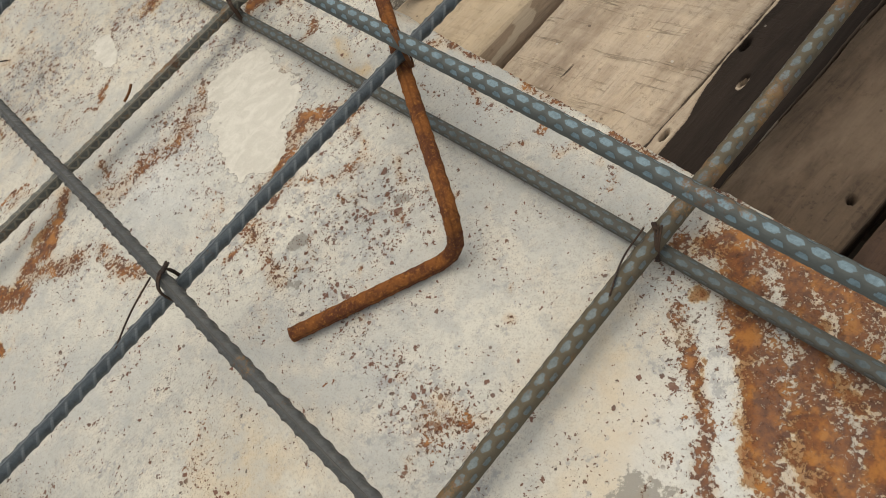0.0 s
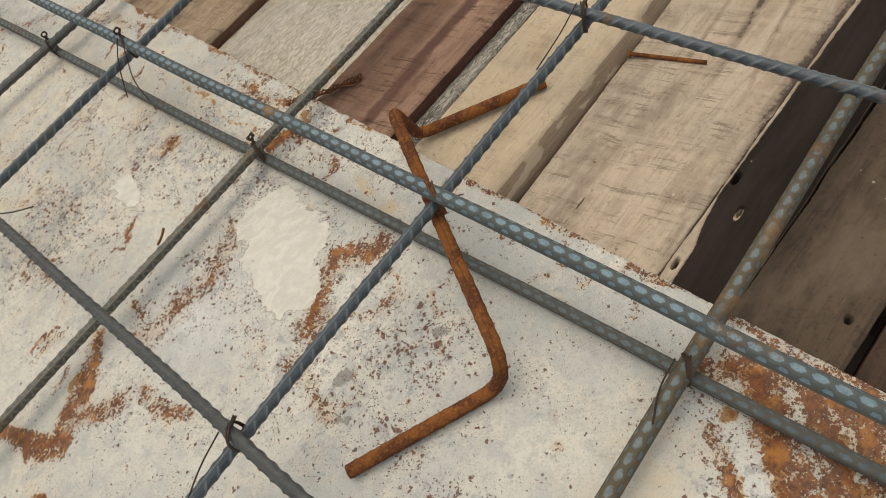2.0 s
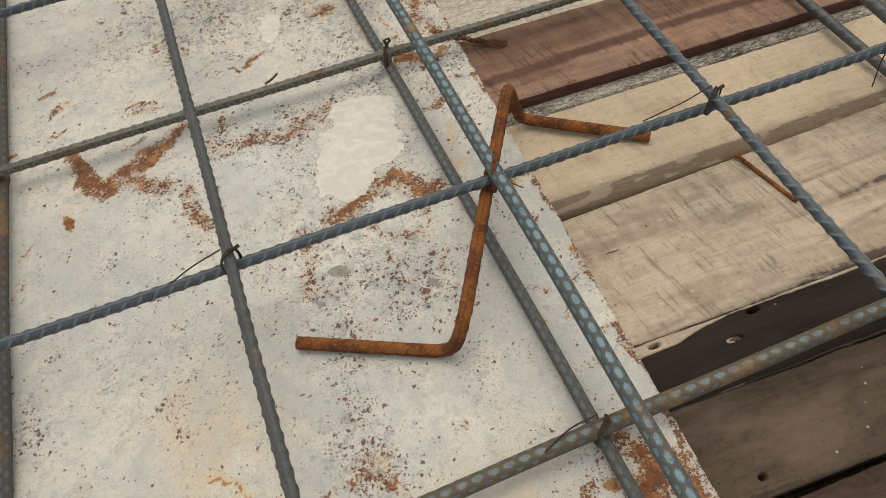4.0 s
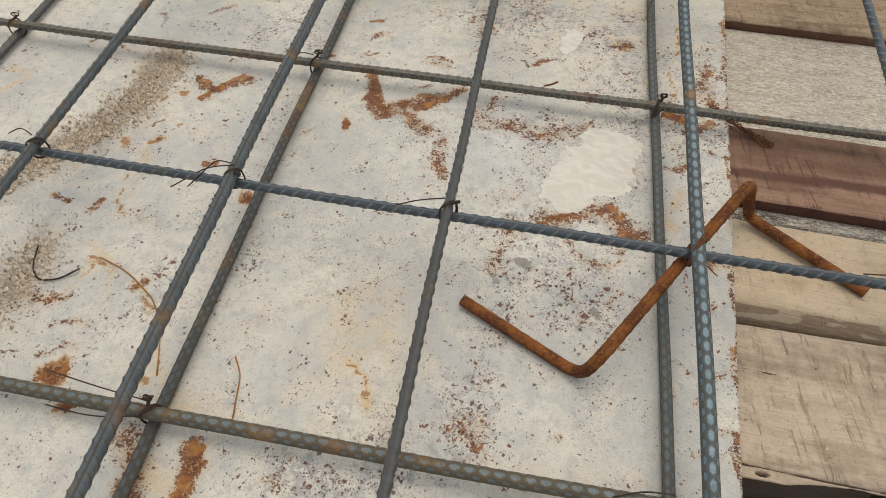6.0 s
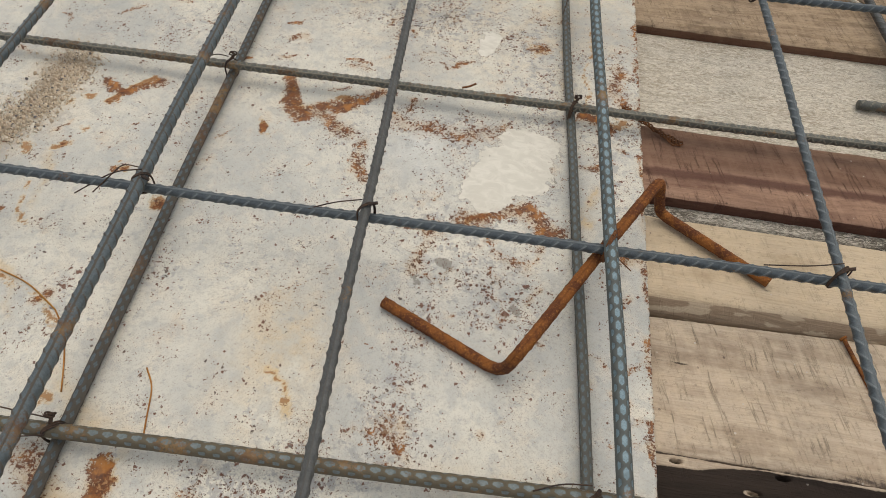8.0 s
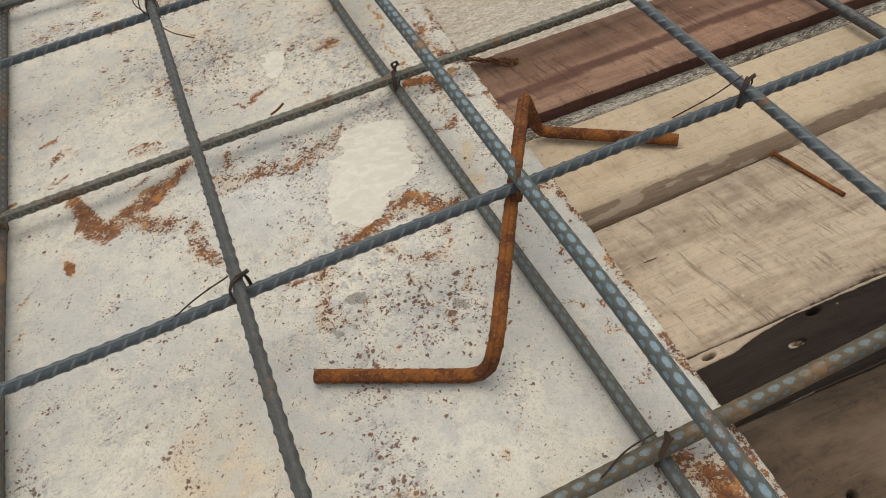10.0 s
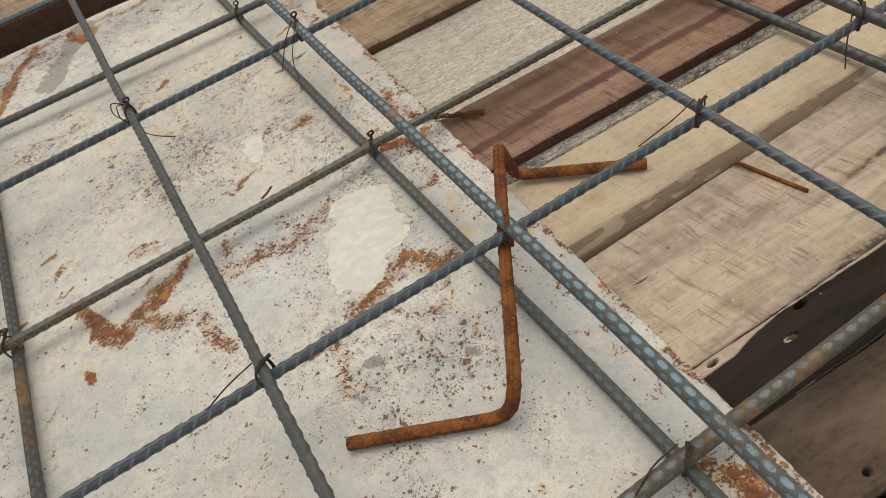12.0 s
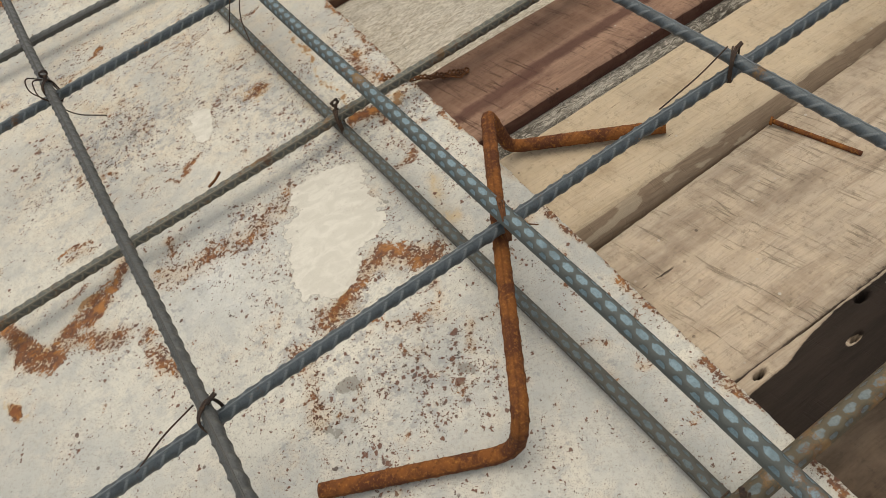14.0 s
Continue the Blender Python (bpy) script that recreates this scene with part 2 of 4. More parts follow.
def wood_material(name, light, dark, saw=0.3, stain=(0.08, 0.06, 0.05), stained=0.3, fuzz=0.0, stripe=0.0, charred=None, wane=None, chips=0.7):
    """Rough-sawn board, grain along x, faint saw lines across it."""
    n = Nodes(name)
    p = n.place()
    bent = n.add("ShaderNodeVectorMath")
    bent.operation = "ADD"
    warp = n.add("ShaderNodeTexNoise")
    n.link(n.scaled(p, (6, 14, 10)), warp.inputs["Vector"])
    warp.inputs["Scale"].default_value = 1.0
    shrink = n.add("ShaderNodeVectorMath")
    shrink.operation = "SCALE"
    n.link(warp.outputs["Color"], shrink.inputs[0])
    shrink.inputs["Scale"].default_value = 0.018
    n.link(p, bent.inputs[0])
    n.link(shrink.outputs[0], bent.inputs[1])
    q = bent.outputs[0]
    grain = n.noise(n.scaled(q, (7, 60, 60)), 1.0, 7, 0.72, 0.6)
    fibre = n.noise(n.scaled(q, (34, 560, 300)), 1.0, 4, 0.65)
    broad = n.noise(n.scaled(p, (7, 17, 10), (0, 0, 0), (1.3, 0.4, 0)), 1.0, 5, 0.65)
    mottle = n.noise(p, 70.0, 5, 0.7)
    sawn = n.noise(n.scaled(n.scaled(p, (1, 1, 1), (0, 0, -0.24)), (95, 6, 20)), 1.0, 4, 0.60)
    where = n.step(n.noise(p, 34.0, 5, 0.7), 0.40, 0.64)
    col = n.mix(n.step(grain, 0.34, 0.68), light, dark)
    col = n.mix(n.step(mottle, 0.44, 0.66, 0, 0.5), col, (light[0] * 1.12, light[1] * 1.10, light[2] * 1.04))
    col = n.mix(n.step(n.noise(p, 240.0, 4, 0.7), 0.54, 0.70, 0, 0.5), col, tuple(c * 0.55 for c in dark))
    col = n.mix(n.step(fibre, 0.50, 0.74, 0, 0.38), col, tuple(c * 0.6 for c in dark))
    lines = n.math("MULTIPLY", n.step(n.math("ABSOLUTE", n.math("SUBTRACT", sawn, 0.53)), 0.005, 0.020, 1, 0), where)
    col = n.mix(n.math("MULTIPLY", lines, saw), col, tuple(c * 0.5 for c in dark))
    col = n.mix(n.math("MULTIPLY", n.step(sawn, 0.34, 0.47, 1, 0), 0.45 * saw), col, tuple(min(0.75, c * 1.22) for c in light))
    col = n.mix(n.step(broad, 0.50, 0.70, 0, stained), col, stain)
    if stripe:
        split = n.add("ShaderNodeSeparateXYZ")
        n.link(q, split.inputs[0])
        off = n.math("ABSOLUTE", n.math("SUBTRACT", split.outputs[1], stripe))
        col = n.mix(n.step(n.math("ADD", off, n.math("MULTIPLY", n.math("SUBTRACT", mottle, 0.5), 0.008)), 0.003, 0.010, 0.85, 0), col, stain)
        col = n.mix(n.step(n.math("ADD", split.outputs[1], n.math("MULTIPLY", n.math("SUBTRACT", mottle, 0.5), 0.02)), stripe, stripe + 0.02, 0, 0.55), col, tuple(c * 0.62 for c in dark))
    crack = n.noise(n.scaled(q, (12, 210, 100), (0, 0, 0.05), (0.2, 0.7, 0)), 1.0, 5, 0.7)
    cracked = n.step(crack, 0.71, 0.73)
    col = n.mix(n.math("MULTIPLY", cracked, 0.75), col, (0.05, 0.035, 0.025))
    speck = n.step(n.cells(p, 60.0), 0.05, 0.09, 1, 0)
    speck = n.math("MULTIPLY", speck, n.step(n.noise(p, 20.0, 2, 0.5), 0.54, 0.6))
    col = n.mix(n.math("MULTIPLY", speck, 0.7), col, (0.06, 0.04, 0.03))
    chalk = n.step(n.cells(n.scaled(p, (1, 1, 1), (0, 0, 0), (0.3, 0.8, 0)), 75.0), 0.06, 0.10, 1, 0)
    chalk = n.math("MULTIPLY", chalk, n.step(n.noise(p, 33.0, 2, 0.5), 0.53, 0.58))
    col = n.mix(n.math("MULTIPLY", chalk, 0.6), col, (0.55, 0.50, 0.42))
    if fuzz:
        hair = n.noise(n.scaled(p, (95, 250, 200), (0, 0, 0.10)), 1.0, 6, 0.8, 1.8)
        col = n.mix(n.step(hair, 0.49, 0.57, 0, fuzz), col, (0.78, 0.730, 0.63))
        col = n.mix(n.step(hair, 0.40, 0.48, 0.75 * fuzz, 0), col, tuple(c * 0.55 for c in dark))
        fibre = n.math("ADD", fibre, hair)
    sides, hollow_shade, burnt, _ = n.attribute("side")
    if charred:
        edge = n.math("ADD", burnt, n.math("ADD", n.math("MULTIPLY", n.math("SUBTRACT", mottle, 0.5), 0.7), n.math("MULTIPLY", n.math("SUBTRACT", grain, 0.5), 0.8)))
        col = n.mix(n.step(edge, 0.12, 0.5, 0, 0.45), col, stain)
        col = n.mix(n.step(edge, 0.42, 0.58), col, n.mix(n.step(grain, 0.36, 0.64), charred, tuple(c * 1.7 for c in charred)))
        col = n.mix(n.math("MULTIPLY", chalk, 0.8), col, (0.50, 0.45, 0.38))
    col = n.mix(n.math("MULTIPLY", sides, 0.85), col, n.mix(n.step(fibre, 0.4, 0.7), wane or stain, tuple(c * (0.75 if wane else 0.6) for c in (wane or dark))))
    chip = n.math("MULTIPLY", n.step(n.noise(n.scaled(p, (26, 90, 60)), 1.0, 3, 0.5), 0.56, 0.60), sides)
    col = n.mix(n.math("MULTIPLY", chip, chips), col, light)
    # shade inside holes and splits, painted near black
    col = n.mix(n.math("MULTIPLY", hollow_shade, 0.9), col, (0.022, 0.017, 0.014))
    height = n.math("ADD", n.math("ADD", n.math("MULTIPLY", fibre, 0.6), n.math("MULTIPLY", mottle, 0.5)), n.math("SUBTRACT", n.math("MULTIPLY", lines, -0.8 * saw), n.math("MULTIPLY", cracked, 0.9)))
    return n.finish(col, 0.85, height, 0.0030 if fuzz else 0.0016, spec=0.2)


def plain_material(name, a, b, scale, rough=0.9, depth=0.002):
    n = Nodes(name)
    p = n.place()
    f = n.noise(p, scale, 6, 0.65)
    return n.finish(n.mix(n.step(f, 0.35, 0.65), a, b), rough, f, depth, spec=0.3)


SHEET = sheet_material()
BAR_GREY = bar_material("steel_bar_grey", 0.015, (0.098, 0.102, 0.100), (0.088, 0.087, 0.080))
# facet colour is blue mill scale plus a painted share of sky reflection
BAR_BLUE = bar_material("steel_bar_blue", 0.05, (0.160, 0.235, 0.275), (0.078, 0.082, 0.072))
BAR_MID = bar_material("steel_bar_mid", 0.035, (0.080, 0.098, 0.110), (0.160, 0.182, 0.192))
BAR_WORN = bar_material("steel_bar_worn", 0.085, (0.105, 0.130, 0.142), (0.078, 0.066, 0.050))
BAR_LOW = bar_material("steel_bar_low", 0.05, (0.125, 0.158, 0.166), (0.098, 0.092, 0.074))
BAR_RUSTY = bar_material("steel_bar_rusted", 0.10, (0.135, 0.166, 0.172), (0.098, 0.078, 0.045))
BAR_OLIVE = bar_material("steel_bar_olive", 0.10, (0.105, 0.108, 0.095), (0.200, 0.188, 0.145))
RUST = rust_material("orange_rust", (0.110, 0.040, 0.018), (0.235, 0.088, 0.023), (0.38, 0.165, 0.036))
WIRE = rust_material("wire_dark", (0.045, 0.036, 0.032), (0.075, 0.050, 0.036), (0.12, 0.07, 0.04))
WIRE_RUST = rust_material("wire_rusty", (0.10, 0.045, 0.022), (0.18, 0.075, 0.03), (0.26, 0.12, 0.04))
THREAD = rust_material("thread_rust", (0.30, 0.13, 0.03), (0.42, 0.20, 0.05), (0.5, 0.27, 0.09))
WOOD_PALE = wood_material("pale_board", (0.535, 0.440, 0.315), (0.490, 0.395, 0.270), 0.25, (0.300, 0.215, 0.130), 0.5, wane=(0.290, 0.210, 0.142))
WOOD_SAWN = wood_material("sawn_board", (0.525, 0.438, 0.332), (0.40, 0.315, 0.226), 0.55, (0.185, 0.135, 0.095), 0.6, charred=(0.060, 0.046, 0.038))
WOOD_ROUGH = wood_material("hairy_board", (0.62, 0.570, 0.470), (0.49, 0.43, 0.330), 0.0, (0.36, 0.28, 0.18), 0.5, 0.75)
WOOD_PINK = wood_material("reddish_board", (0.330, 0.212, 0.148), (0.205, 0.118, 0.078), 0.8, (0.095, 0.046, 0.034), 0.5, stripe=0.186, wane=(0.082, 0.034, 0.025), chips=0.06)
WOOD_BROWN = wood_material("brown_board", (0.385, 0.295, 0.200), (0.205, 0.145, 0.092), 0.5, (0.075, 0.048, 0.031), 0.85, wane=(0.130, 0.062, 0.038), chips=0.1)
WOOD_GREY = wood_material("weathered_board", (0.43, 0.40, 0.34), (0.12, 0.105, 0.082), 0.0, (0.045, 0.040, 0.034), 0.75, 0.65)
WOOD_BLACK = wood_material("blackened_board", (0.50, 0.42, 0.32), (0.36, 0.28, 0.20), 0.2, (0.17, 0.125, 0.09), 0.3, charred=(0.018, 0.0130, 0.0098))
WOOD_DARK = wood_material("wet_brown_board", (0.108, 0.078, 0.053), (0.055, 0.038, 0.026), 0.1, (0.200, 0.150, 0.105), 0.5)
WOOD_DAMP = wood_material("damp_red_board", (0.080, 0.050, 0.035), (0.042, 0.027, 0.019), 0.1, (0.120, 0.080, 0.055), 0.4)
EARTH = plain_material("site_earth", (0.10, 0.075, 0.05), (0.17, 0.13, 0.09), 9.0)


def sand_material():
    """Every grain has a tone of its own."""
    n = Nodes("sand_grain")
    pick = n.add("ShaderNodeNewGeometry").outputs["Random Per Island"]
    col = n.mix(n.step(pick, 0.05, 0.7), (0.40, 0.32, 0.23), (0.66, 0.56, 0.42))
    col = n.mix(n.step(pick, 0.86, 0.9), col, (0.68, 0.62, 0.52))
    col = n.mix(n.step(pick, 0.95, 0.96), col, (0.16, 0.15, 0.15))
    return n.finish(col, 0.85, n.noise(n.place(), 900.0, 3, 0.6), 0.0003, spec=0.3)


SAND = sand_material()

# ---- building helpers ----


def put_mesh(name, verts, faces, material, parent=None, smooth=True, attributes=()):
    """One mesh object whose origin lies in its middle."""
    verts = np.asarray(verts, float)
    mid = (verts.min(0) + verts.max(0)) / 2
    mesh = bpy.data.meshes.new(name)
    faces = np.asarray(faces)
    mesh.from_pydata((verts - mid).tolist(), [], faces.tolist())
    mesh.polygons.foreach_set("use_smooth", np.full(len(mesh.polygons), smooth))
    for key, values in attributes:
        layer = mesh.attributes.new(key, "FLOAT_COLOR", "POINT")
        layer.data.foreach_set("color", np.asarray(values, np.float32).ravel())
    mesh.materials.append(material)
    mesh.update()
    ob = new(name, mesh)
    if parent is not None:
        ob.parent = parent
        ob.location = Vector(mid) - parent.location
    else:
        ob.location = mid
    return ob


def smooth_noise(x, y, scale, seed=0.0):
    return np.array([noise.noise((a * scale + seed, b * scale - seed, seed)) for a, b in zip(np.ravel(x), np.ravel(y))]).reshape(np.shape(x))


def sweep(path, radius, segments=10, closed_ends=True):
    """A tube along a path of points: vertices and quads."""
    path = np.asarray(path, float)
    d = np.gradient(path, axis=0)
    d /= np.linalg.norm(d, axis=1)[:, None]
    up = np.array([0.0, 0.0, 1.0]) if abs(d[0][2]) < 0.9 else np.array([1.0, 0.0, 0.0])
    us, vs = [], []
    u = np.cross(up, d[0])
    u /= np.linalg.norm(u)
    for k in range(len(path)):
        u = u - d[k] * (u @ d[k])
        u /= np.linalg.norm(u)
        us.append(u)
        vs.append(np.cross(d[k], u))
    us, vs = np.array(us), np.array(vs)
    a = np.arange(segments) * 2 * np.pi / segments
    r = np.broadcast_to(np.asarray(radius, float), (len(path), segments)) if np.ndim(radius) else np.full((len(path), segments), radius)
    ring = path[:, None] + r[..., None] * (np.cos(a)[None, :, None] * us[:, None] + np.sin(a)[None, :, None] * vs[:, None])
    verts = ring.reshape(-1, 3)
    i, j = np.meshgrid(np.arange(len(path) - 1), np.arange(segments), indexing="ij")
    j2 = (j + 1) % segments
    faces = np.stack([i * segments + j, i * segments + j2, (i + 1) * segments + j2, (i + 1) * segments + j], -1).reshape(-1, 4).tolist()
    if closed_ends:
        faces.append(list(range(segments))[::-1])
        faces.append([(len(path) - 1) * segments + k for k in range(segments)])
    return verts, faces


def put_sweep(name, path, radius, material, parent=None, segments=10, attributes=()):
    verts, faces = sweep(path, radius, segments)
    mid = (verts.min(0) + verts.max(0)) / 2
    mesh = bpy.data.meshes.new(name)
    mesh.from_pydata((verts - mid).tolist(), [], faces)
    mesh.polygons.foreach_set("use_smooth", np.full(len(mesh.polygons), True))
    for key, values in attributes:
        layer = mesh.attributes.new(key, "FLOAT_COLOR", "POINT")
        layer.data.foreach_set("color", np.asarray(values, np.float32).ravel())
    mesh.materials.append(material)
    ob = new(name, mesh)
    ob.location = mid
    if parent is not None:
        ob.parent = parent
        ob.location = Vector(mid) - parent.location
    return ob


def round_path(points, step=0.004, bend=0.012):
    """A polyline with rounded corners, at even steps."""
    pts = [np.array(p, float) for p in points]
    out = [pts[0]]
    for a, b, c in zip(pts, pts[1:], pts[2:]):
        da, dc = a - b, c - b
        cut = min(bend, np.linalg.norm(da) * 0.45, np.linalg.norm(dc) * 0.45)
        p0, p1 = b + da / np.linalg.norm(da) * cut, b + dc / np.linalg.norm(dc) * cut
        for s in np.linspace(0, 1, 9):
            out.append((1 - s) ** 2 * p0 + 2 * s * (1 - s) * b + s * s * p1)
    out.append(pts[-1])
    out = np.array(out)
    run = np.concatenate([[0], np.cumsum(np.linalg.norm(np.diff(out, axis=0), axis=1))])
    even = np.linspace(0, run[-1], max(4, int(run[-1] / step)))
    return np.stack([np.interp(even, run, out[:, k]) for k in range(3)], 1)


def ribbed_radius(length, steps, segments, r, pitch, kind, turn, tall=0.0011):
    """Radius of a deformed bar at each ring and segment, and how high the ribs stand there (0 to 1)."""
    s = np.linspace(0, length, steps)[:, None]
    a = (np.arange(segments) * 2 * np.pi / segments)[None, :] + turn
    half = np.mod(a, np.pi)
    side = np.floor(np.mod(a, 2 * np.pi) / np.pi)
    crescent = np.clip(np.sin(half), 0, 1) ** 0.6

    def ridge(slope, shift):
        u = s / pitch + slope * half / np.pi + shift + 0.5 * side
        d = np.abs(u - np.round(u))
        return np.exp(-((d / 0.11) ** 2))

    if kind == "diamond":
        # smooth oval facets sunk between crossing ribs, a row along the crown and one set off on either flank
        def oval(shift, centre):
            u = s / pitch + shift + 0.5 * side
            off = np.abs(np.mod(half - centre + np.pi / 2, np.pi) - np.pi / 2)
            return np.abs((u - np.round(u)) / 0.47) ** 1.7 + np.abs(off / 0.50) ** 1.7
        e = np.minimum(oval(0.0, np.pi / 2), 1.7 * np.minimum(oval(0.5, np.pi / 2 - 0.98), oval(0.5, np.pi / 2 + 0.98)))
        high = np.clip((e - 0.45) / 0.6, 0, 1)
        high = high * high * (3 - 2 * high)
        return r + tall * high, high
    cross = np.maximum(ridge(1.0, 0), ridge(-1.0, 0.0)) if kind == "fine" else ridge(1.2, 0)
    along = np.exp(-((np.minimum(half, np.pi - half) / 0.17) ** 2)) * np.ones_like(s)
    high = np.maximum(cross * crescent, along * 0.9)
    return r + tall * high, high


def bar_path(a, b, z, low, high, axis, wave=0.0006, seed=0.0):
    run = np.arange(low, high, 0.0009)
    wob = wave * np.sin(run * 9 + seed) + wave * 0.6 * np.sin(run * 23 + 2 * seed)
    other, up = a + b * run + wob, z + 0.4 * wave * np.sin(run * 13 + 3 * seed)
    return np.stack([run, other, up], 1) if axis == "x" else np.stack([other, run, up], 1)


def steel_bar(path, r, pitch, kind, turn, material, label, group):
    length = np.linalg.norm(path[-1] - path[0])
    radius, high = ribbed_radius(length, len(path), 24, r, pitch, kind, turn, 0.0009 if kind == "slant" else 0.0007)
    col = np.repeat(high.ravel()[:, None], 4, 1)
    ob = put_sweep("reinforcing_bar", path, radius, material, segments=24, attributes=[("rib", col)])
    tagged(ob, label, "steel bar", group)
    ahead = path[-1] - path[0]
    sideways = np.array([-ahead[1], ahead[0], 0.0]) / np.hypot(ahead[0], ahead[1])
    for k in (0, 1):
        a = k * np.pi - turn
        off = (r + 0.0004) * (math.cos(a) * sideways + math.sin(a) * np.array([0.0, 0.0, 1.0]))
        rail = path[::6] + off
        put_sweep("longitudinal_rib", rail, 0.0006, material, ob, 6, [("rib", np.ones((len(sweep(rail, 0.0006, 6)[0]), 4)))])
    return ob


# ---- ground ----
verts = [(-40, -40, -0.45), (40, -40, -0.45), (40, 40, -0.45), (-40, 40, -0.45)]
tagged(put_mesh("ground", verts, [(0, 1, 2, 3)], EARTH, smooth=False), "dark trodden earth under the timber deck", "ground", kind="structure")

# ---- steel sheet of the formwork ----
GRID = 0.0026
SHEET_WEST, SHEET_SOUTH, SHEET_NORTH = -0.86, -0.52, 0.868


def sheet_edge(y):
    return 0.2675 - 0.028 * y


def stroke(X, Y, points, width, strength=1.0):
    """A soft band along a polyline: strength on it, falling to 0 at about twice its half width."""
    best = np.full(X.shape, 1e9)
    for (ax, ay), (bx, by) in zip(points, points[1:] if len(points) > 1 else points):
        dx, dy = bx - ax, by - ay
        s = np.clip(((X - ax) * dx + (Y - ay) * dy) / (dx * dx + dy * dy + 1e-12), 0, 1)
        best = np.minimum(best, np.hypot(X - ax - s * dx, Y - ay - s * dy))
    return strength * np.exp(-((best / width) ** 2))


def blob(X, Y, x, y, a, b, turn=0.0, strength=1.0, hard=2.0):
    c, s = math.cos(radians(turn)), math.sin(radians(turn))
    u, v = ((X - x) * c + (Y - y) * s) / a, (-(X - x) * s + (Y - y) * c) / b
    return strength * np.exp(-((u * u + v * v) ** (hard / 2)))


def build_sheet():
    ys = np.arange(SHEET_SOUTH, SHEET_NORTH + GRID / 2, GRID)
    us = np.linspace(0, 1, int((sheet_edge(0) - SHEET_WEST) / GRID))
    U, Y = np.meshgrid(us, ys)
    ragged = np.array([0.0012 * noise.noise((y * 60, 0, 1)) + 0.0009 * noise.noise((y * 230, 0, 5)) for y in ys])[:, None]
    X = SHEET_WEST + U * (sheet_edge(Y) + ragged - SHEET_WEST)
    end = np.array([0.004 * noise.noise((u * 14, 3, 1)) + 0.0015 * noise.noise((u * 90, 3, 4)) for u in us])[None, :]
    Y = Y + end * np.clip((Y - 0.8) / 0.06, 0, 1)
    Z = 0.0007 * np.sin(X * 6.1 + 0.4) * np.sin(Y * 5.0 + 1.0) + 0.0004 * np.sin(X * 17 + Y * 11)
    X0, Y0 = X, Y
    X = X0 + 0.0035 * np.sin(Y0 * 83 + 2.2 * np.sin(X0 * 47)) + 0.0016 * np.sin(Y0 * 260 + 3 * np.sin(X0 * 190))
    Y = Y0 + 0.0035 * np.sin(X0 * 91 + 2.0 * np.sin(Y0 * 39 + 1)) + 0.0016 * np.sin(X0 * 230 + 3 * np.sin(Y0 * 210))
    f = np.zeros(X.shape)
    rust, fleck, bare, tan, dirt, wash, dark = (f.copy() for _ in range(7))
    # the forked rust stain and the blooms round it
    for pts, w, k in (
        ([(-0.154, 0.240), (-0.140, 0.205), (-0.119, 0.178)], 0.0116, 0.95),
        ([(-0.125, 0.190), (-0.083, 0.200), (-0.060, 0.218), (-0.043, 0.238)], 0.0101, 0.81),
        ([(-0.110, 0.190), (-0.062, 0.166)], 0.0155, 0.66),
        ([(-0.046, 0.148), (-0.030, 0.104)], 0.0124, 0.63),
        ([(-0.010, 0.192), (0.030, 0.184), (0.066, 0.186), (0.108, 0.194)], 0.0202, 0.53),
        ([(0.080, 0.063), (0.118, 0.083), (0.148, 0.086), (0.178, 0.064)], 0.0155, 0.76),
        ([(0.052, 0.052), (0.046, 0.000)], 0.0139, 0.53),
        ([(0.100, 0.060), (0.122, 0.032), (0.150, 0.022)], 0.0093, 0.46),
        ([(-0.359, 0.192), (-0.325, 0.176), (-0.294, 0.200)], 0.0093, 0.82),
        ([(0.200, 0.240), (0.222, 0.225)], 0.0124, 0.90),
        ([(0.236, 0.330), (0.228, 0.300), (0.244, 0.270)], 0.0155, 0.57),
    ):
        rust = np.maximum(rust, stroke(X, Y, pts, 0.92 * w, 1.02 * k))
    for x, y, a, b, k in (
        (-0.159, 0.150, 0.006, 0.013, 0.95), (-0.224, 0.027, 0.011, 0.010, 0.9), (-0.282, 0.065, 0.008, 0.006, 0.7),
        (-0.355, 0.085, 0.010, 0.007, 0.8), (-0.289, 0.060, 0.006, 0.006, 0.7), (-0.310, -0.195, 0.017, 0.012, 0.95),
        (-0.282, -0.222, 0.013, 0.008, 0.9), (0.137, 0.356, 0.018, 0.016, 0.66), (0.025, 0.185, 0.020, 0.014, 0.60),
        (0.130, -0.148, 0.005, 0.004, 0.8), (0.212, -0.096, 0.010, 0.007, 0.58), (0.252, 0.045, 0.010, 0.014, 0.75), (-0.335, 0.163, 0.014, 0.008, 0.55),
    ):
        rust = np.maximum(rust, blob(X, Y, x, y, a, b, 20, k))
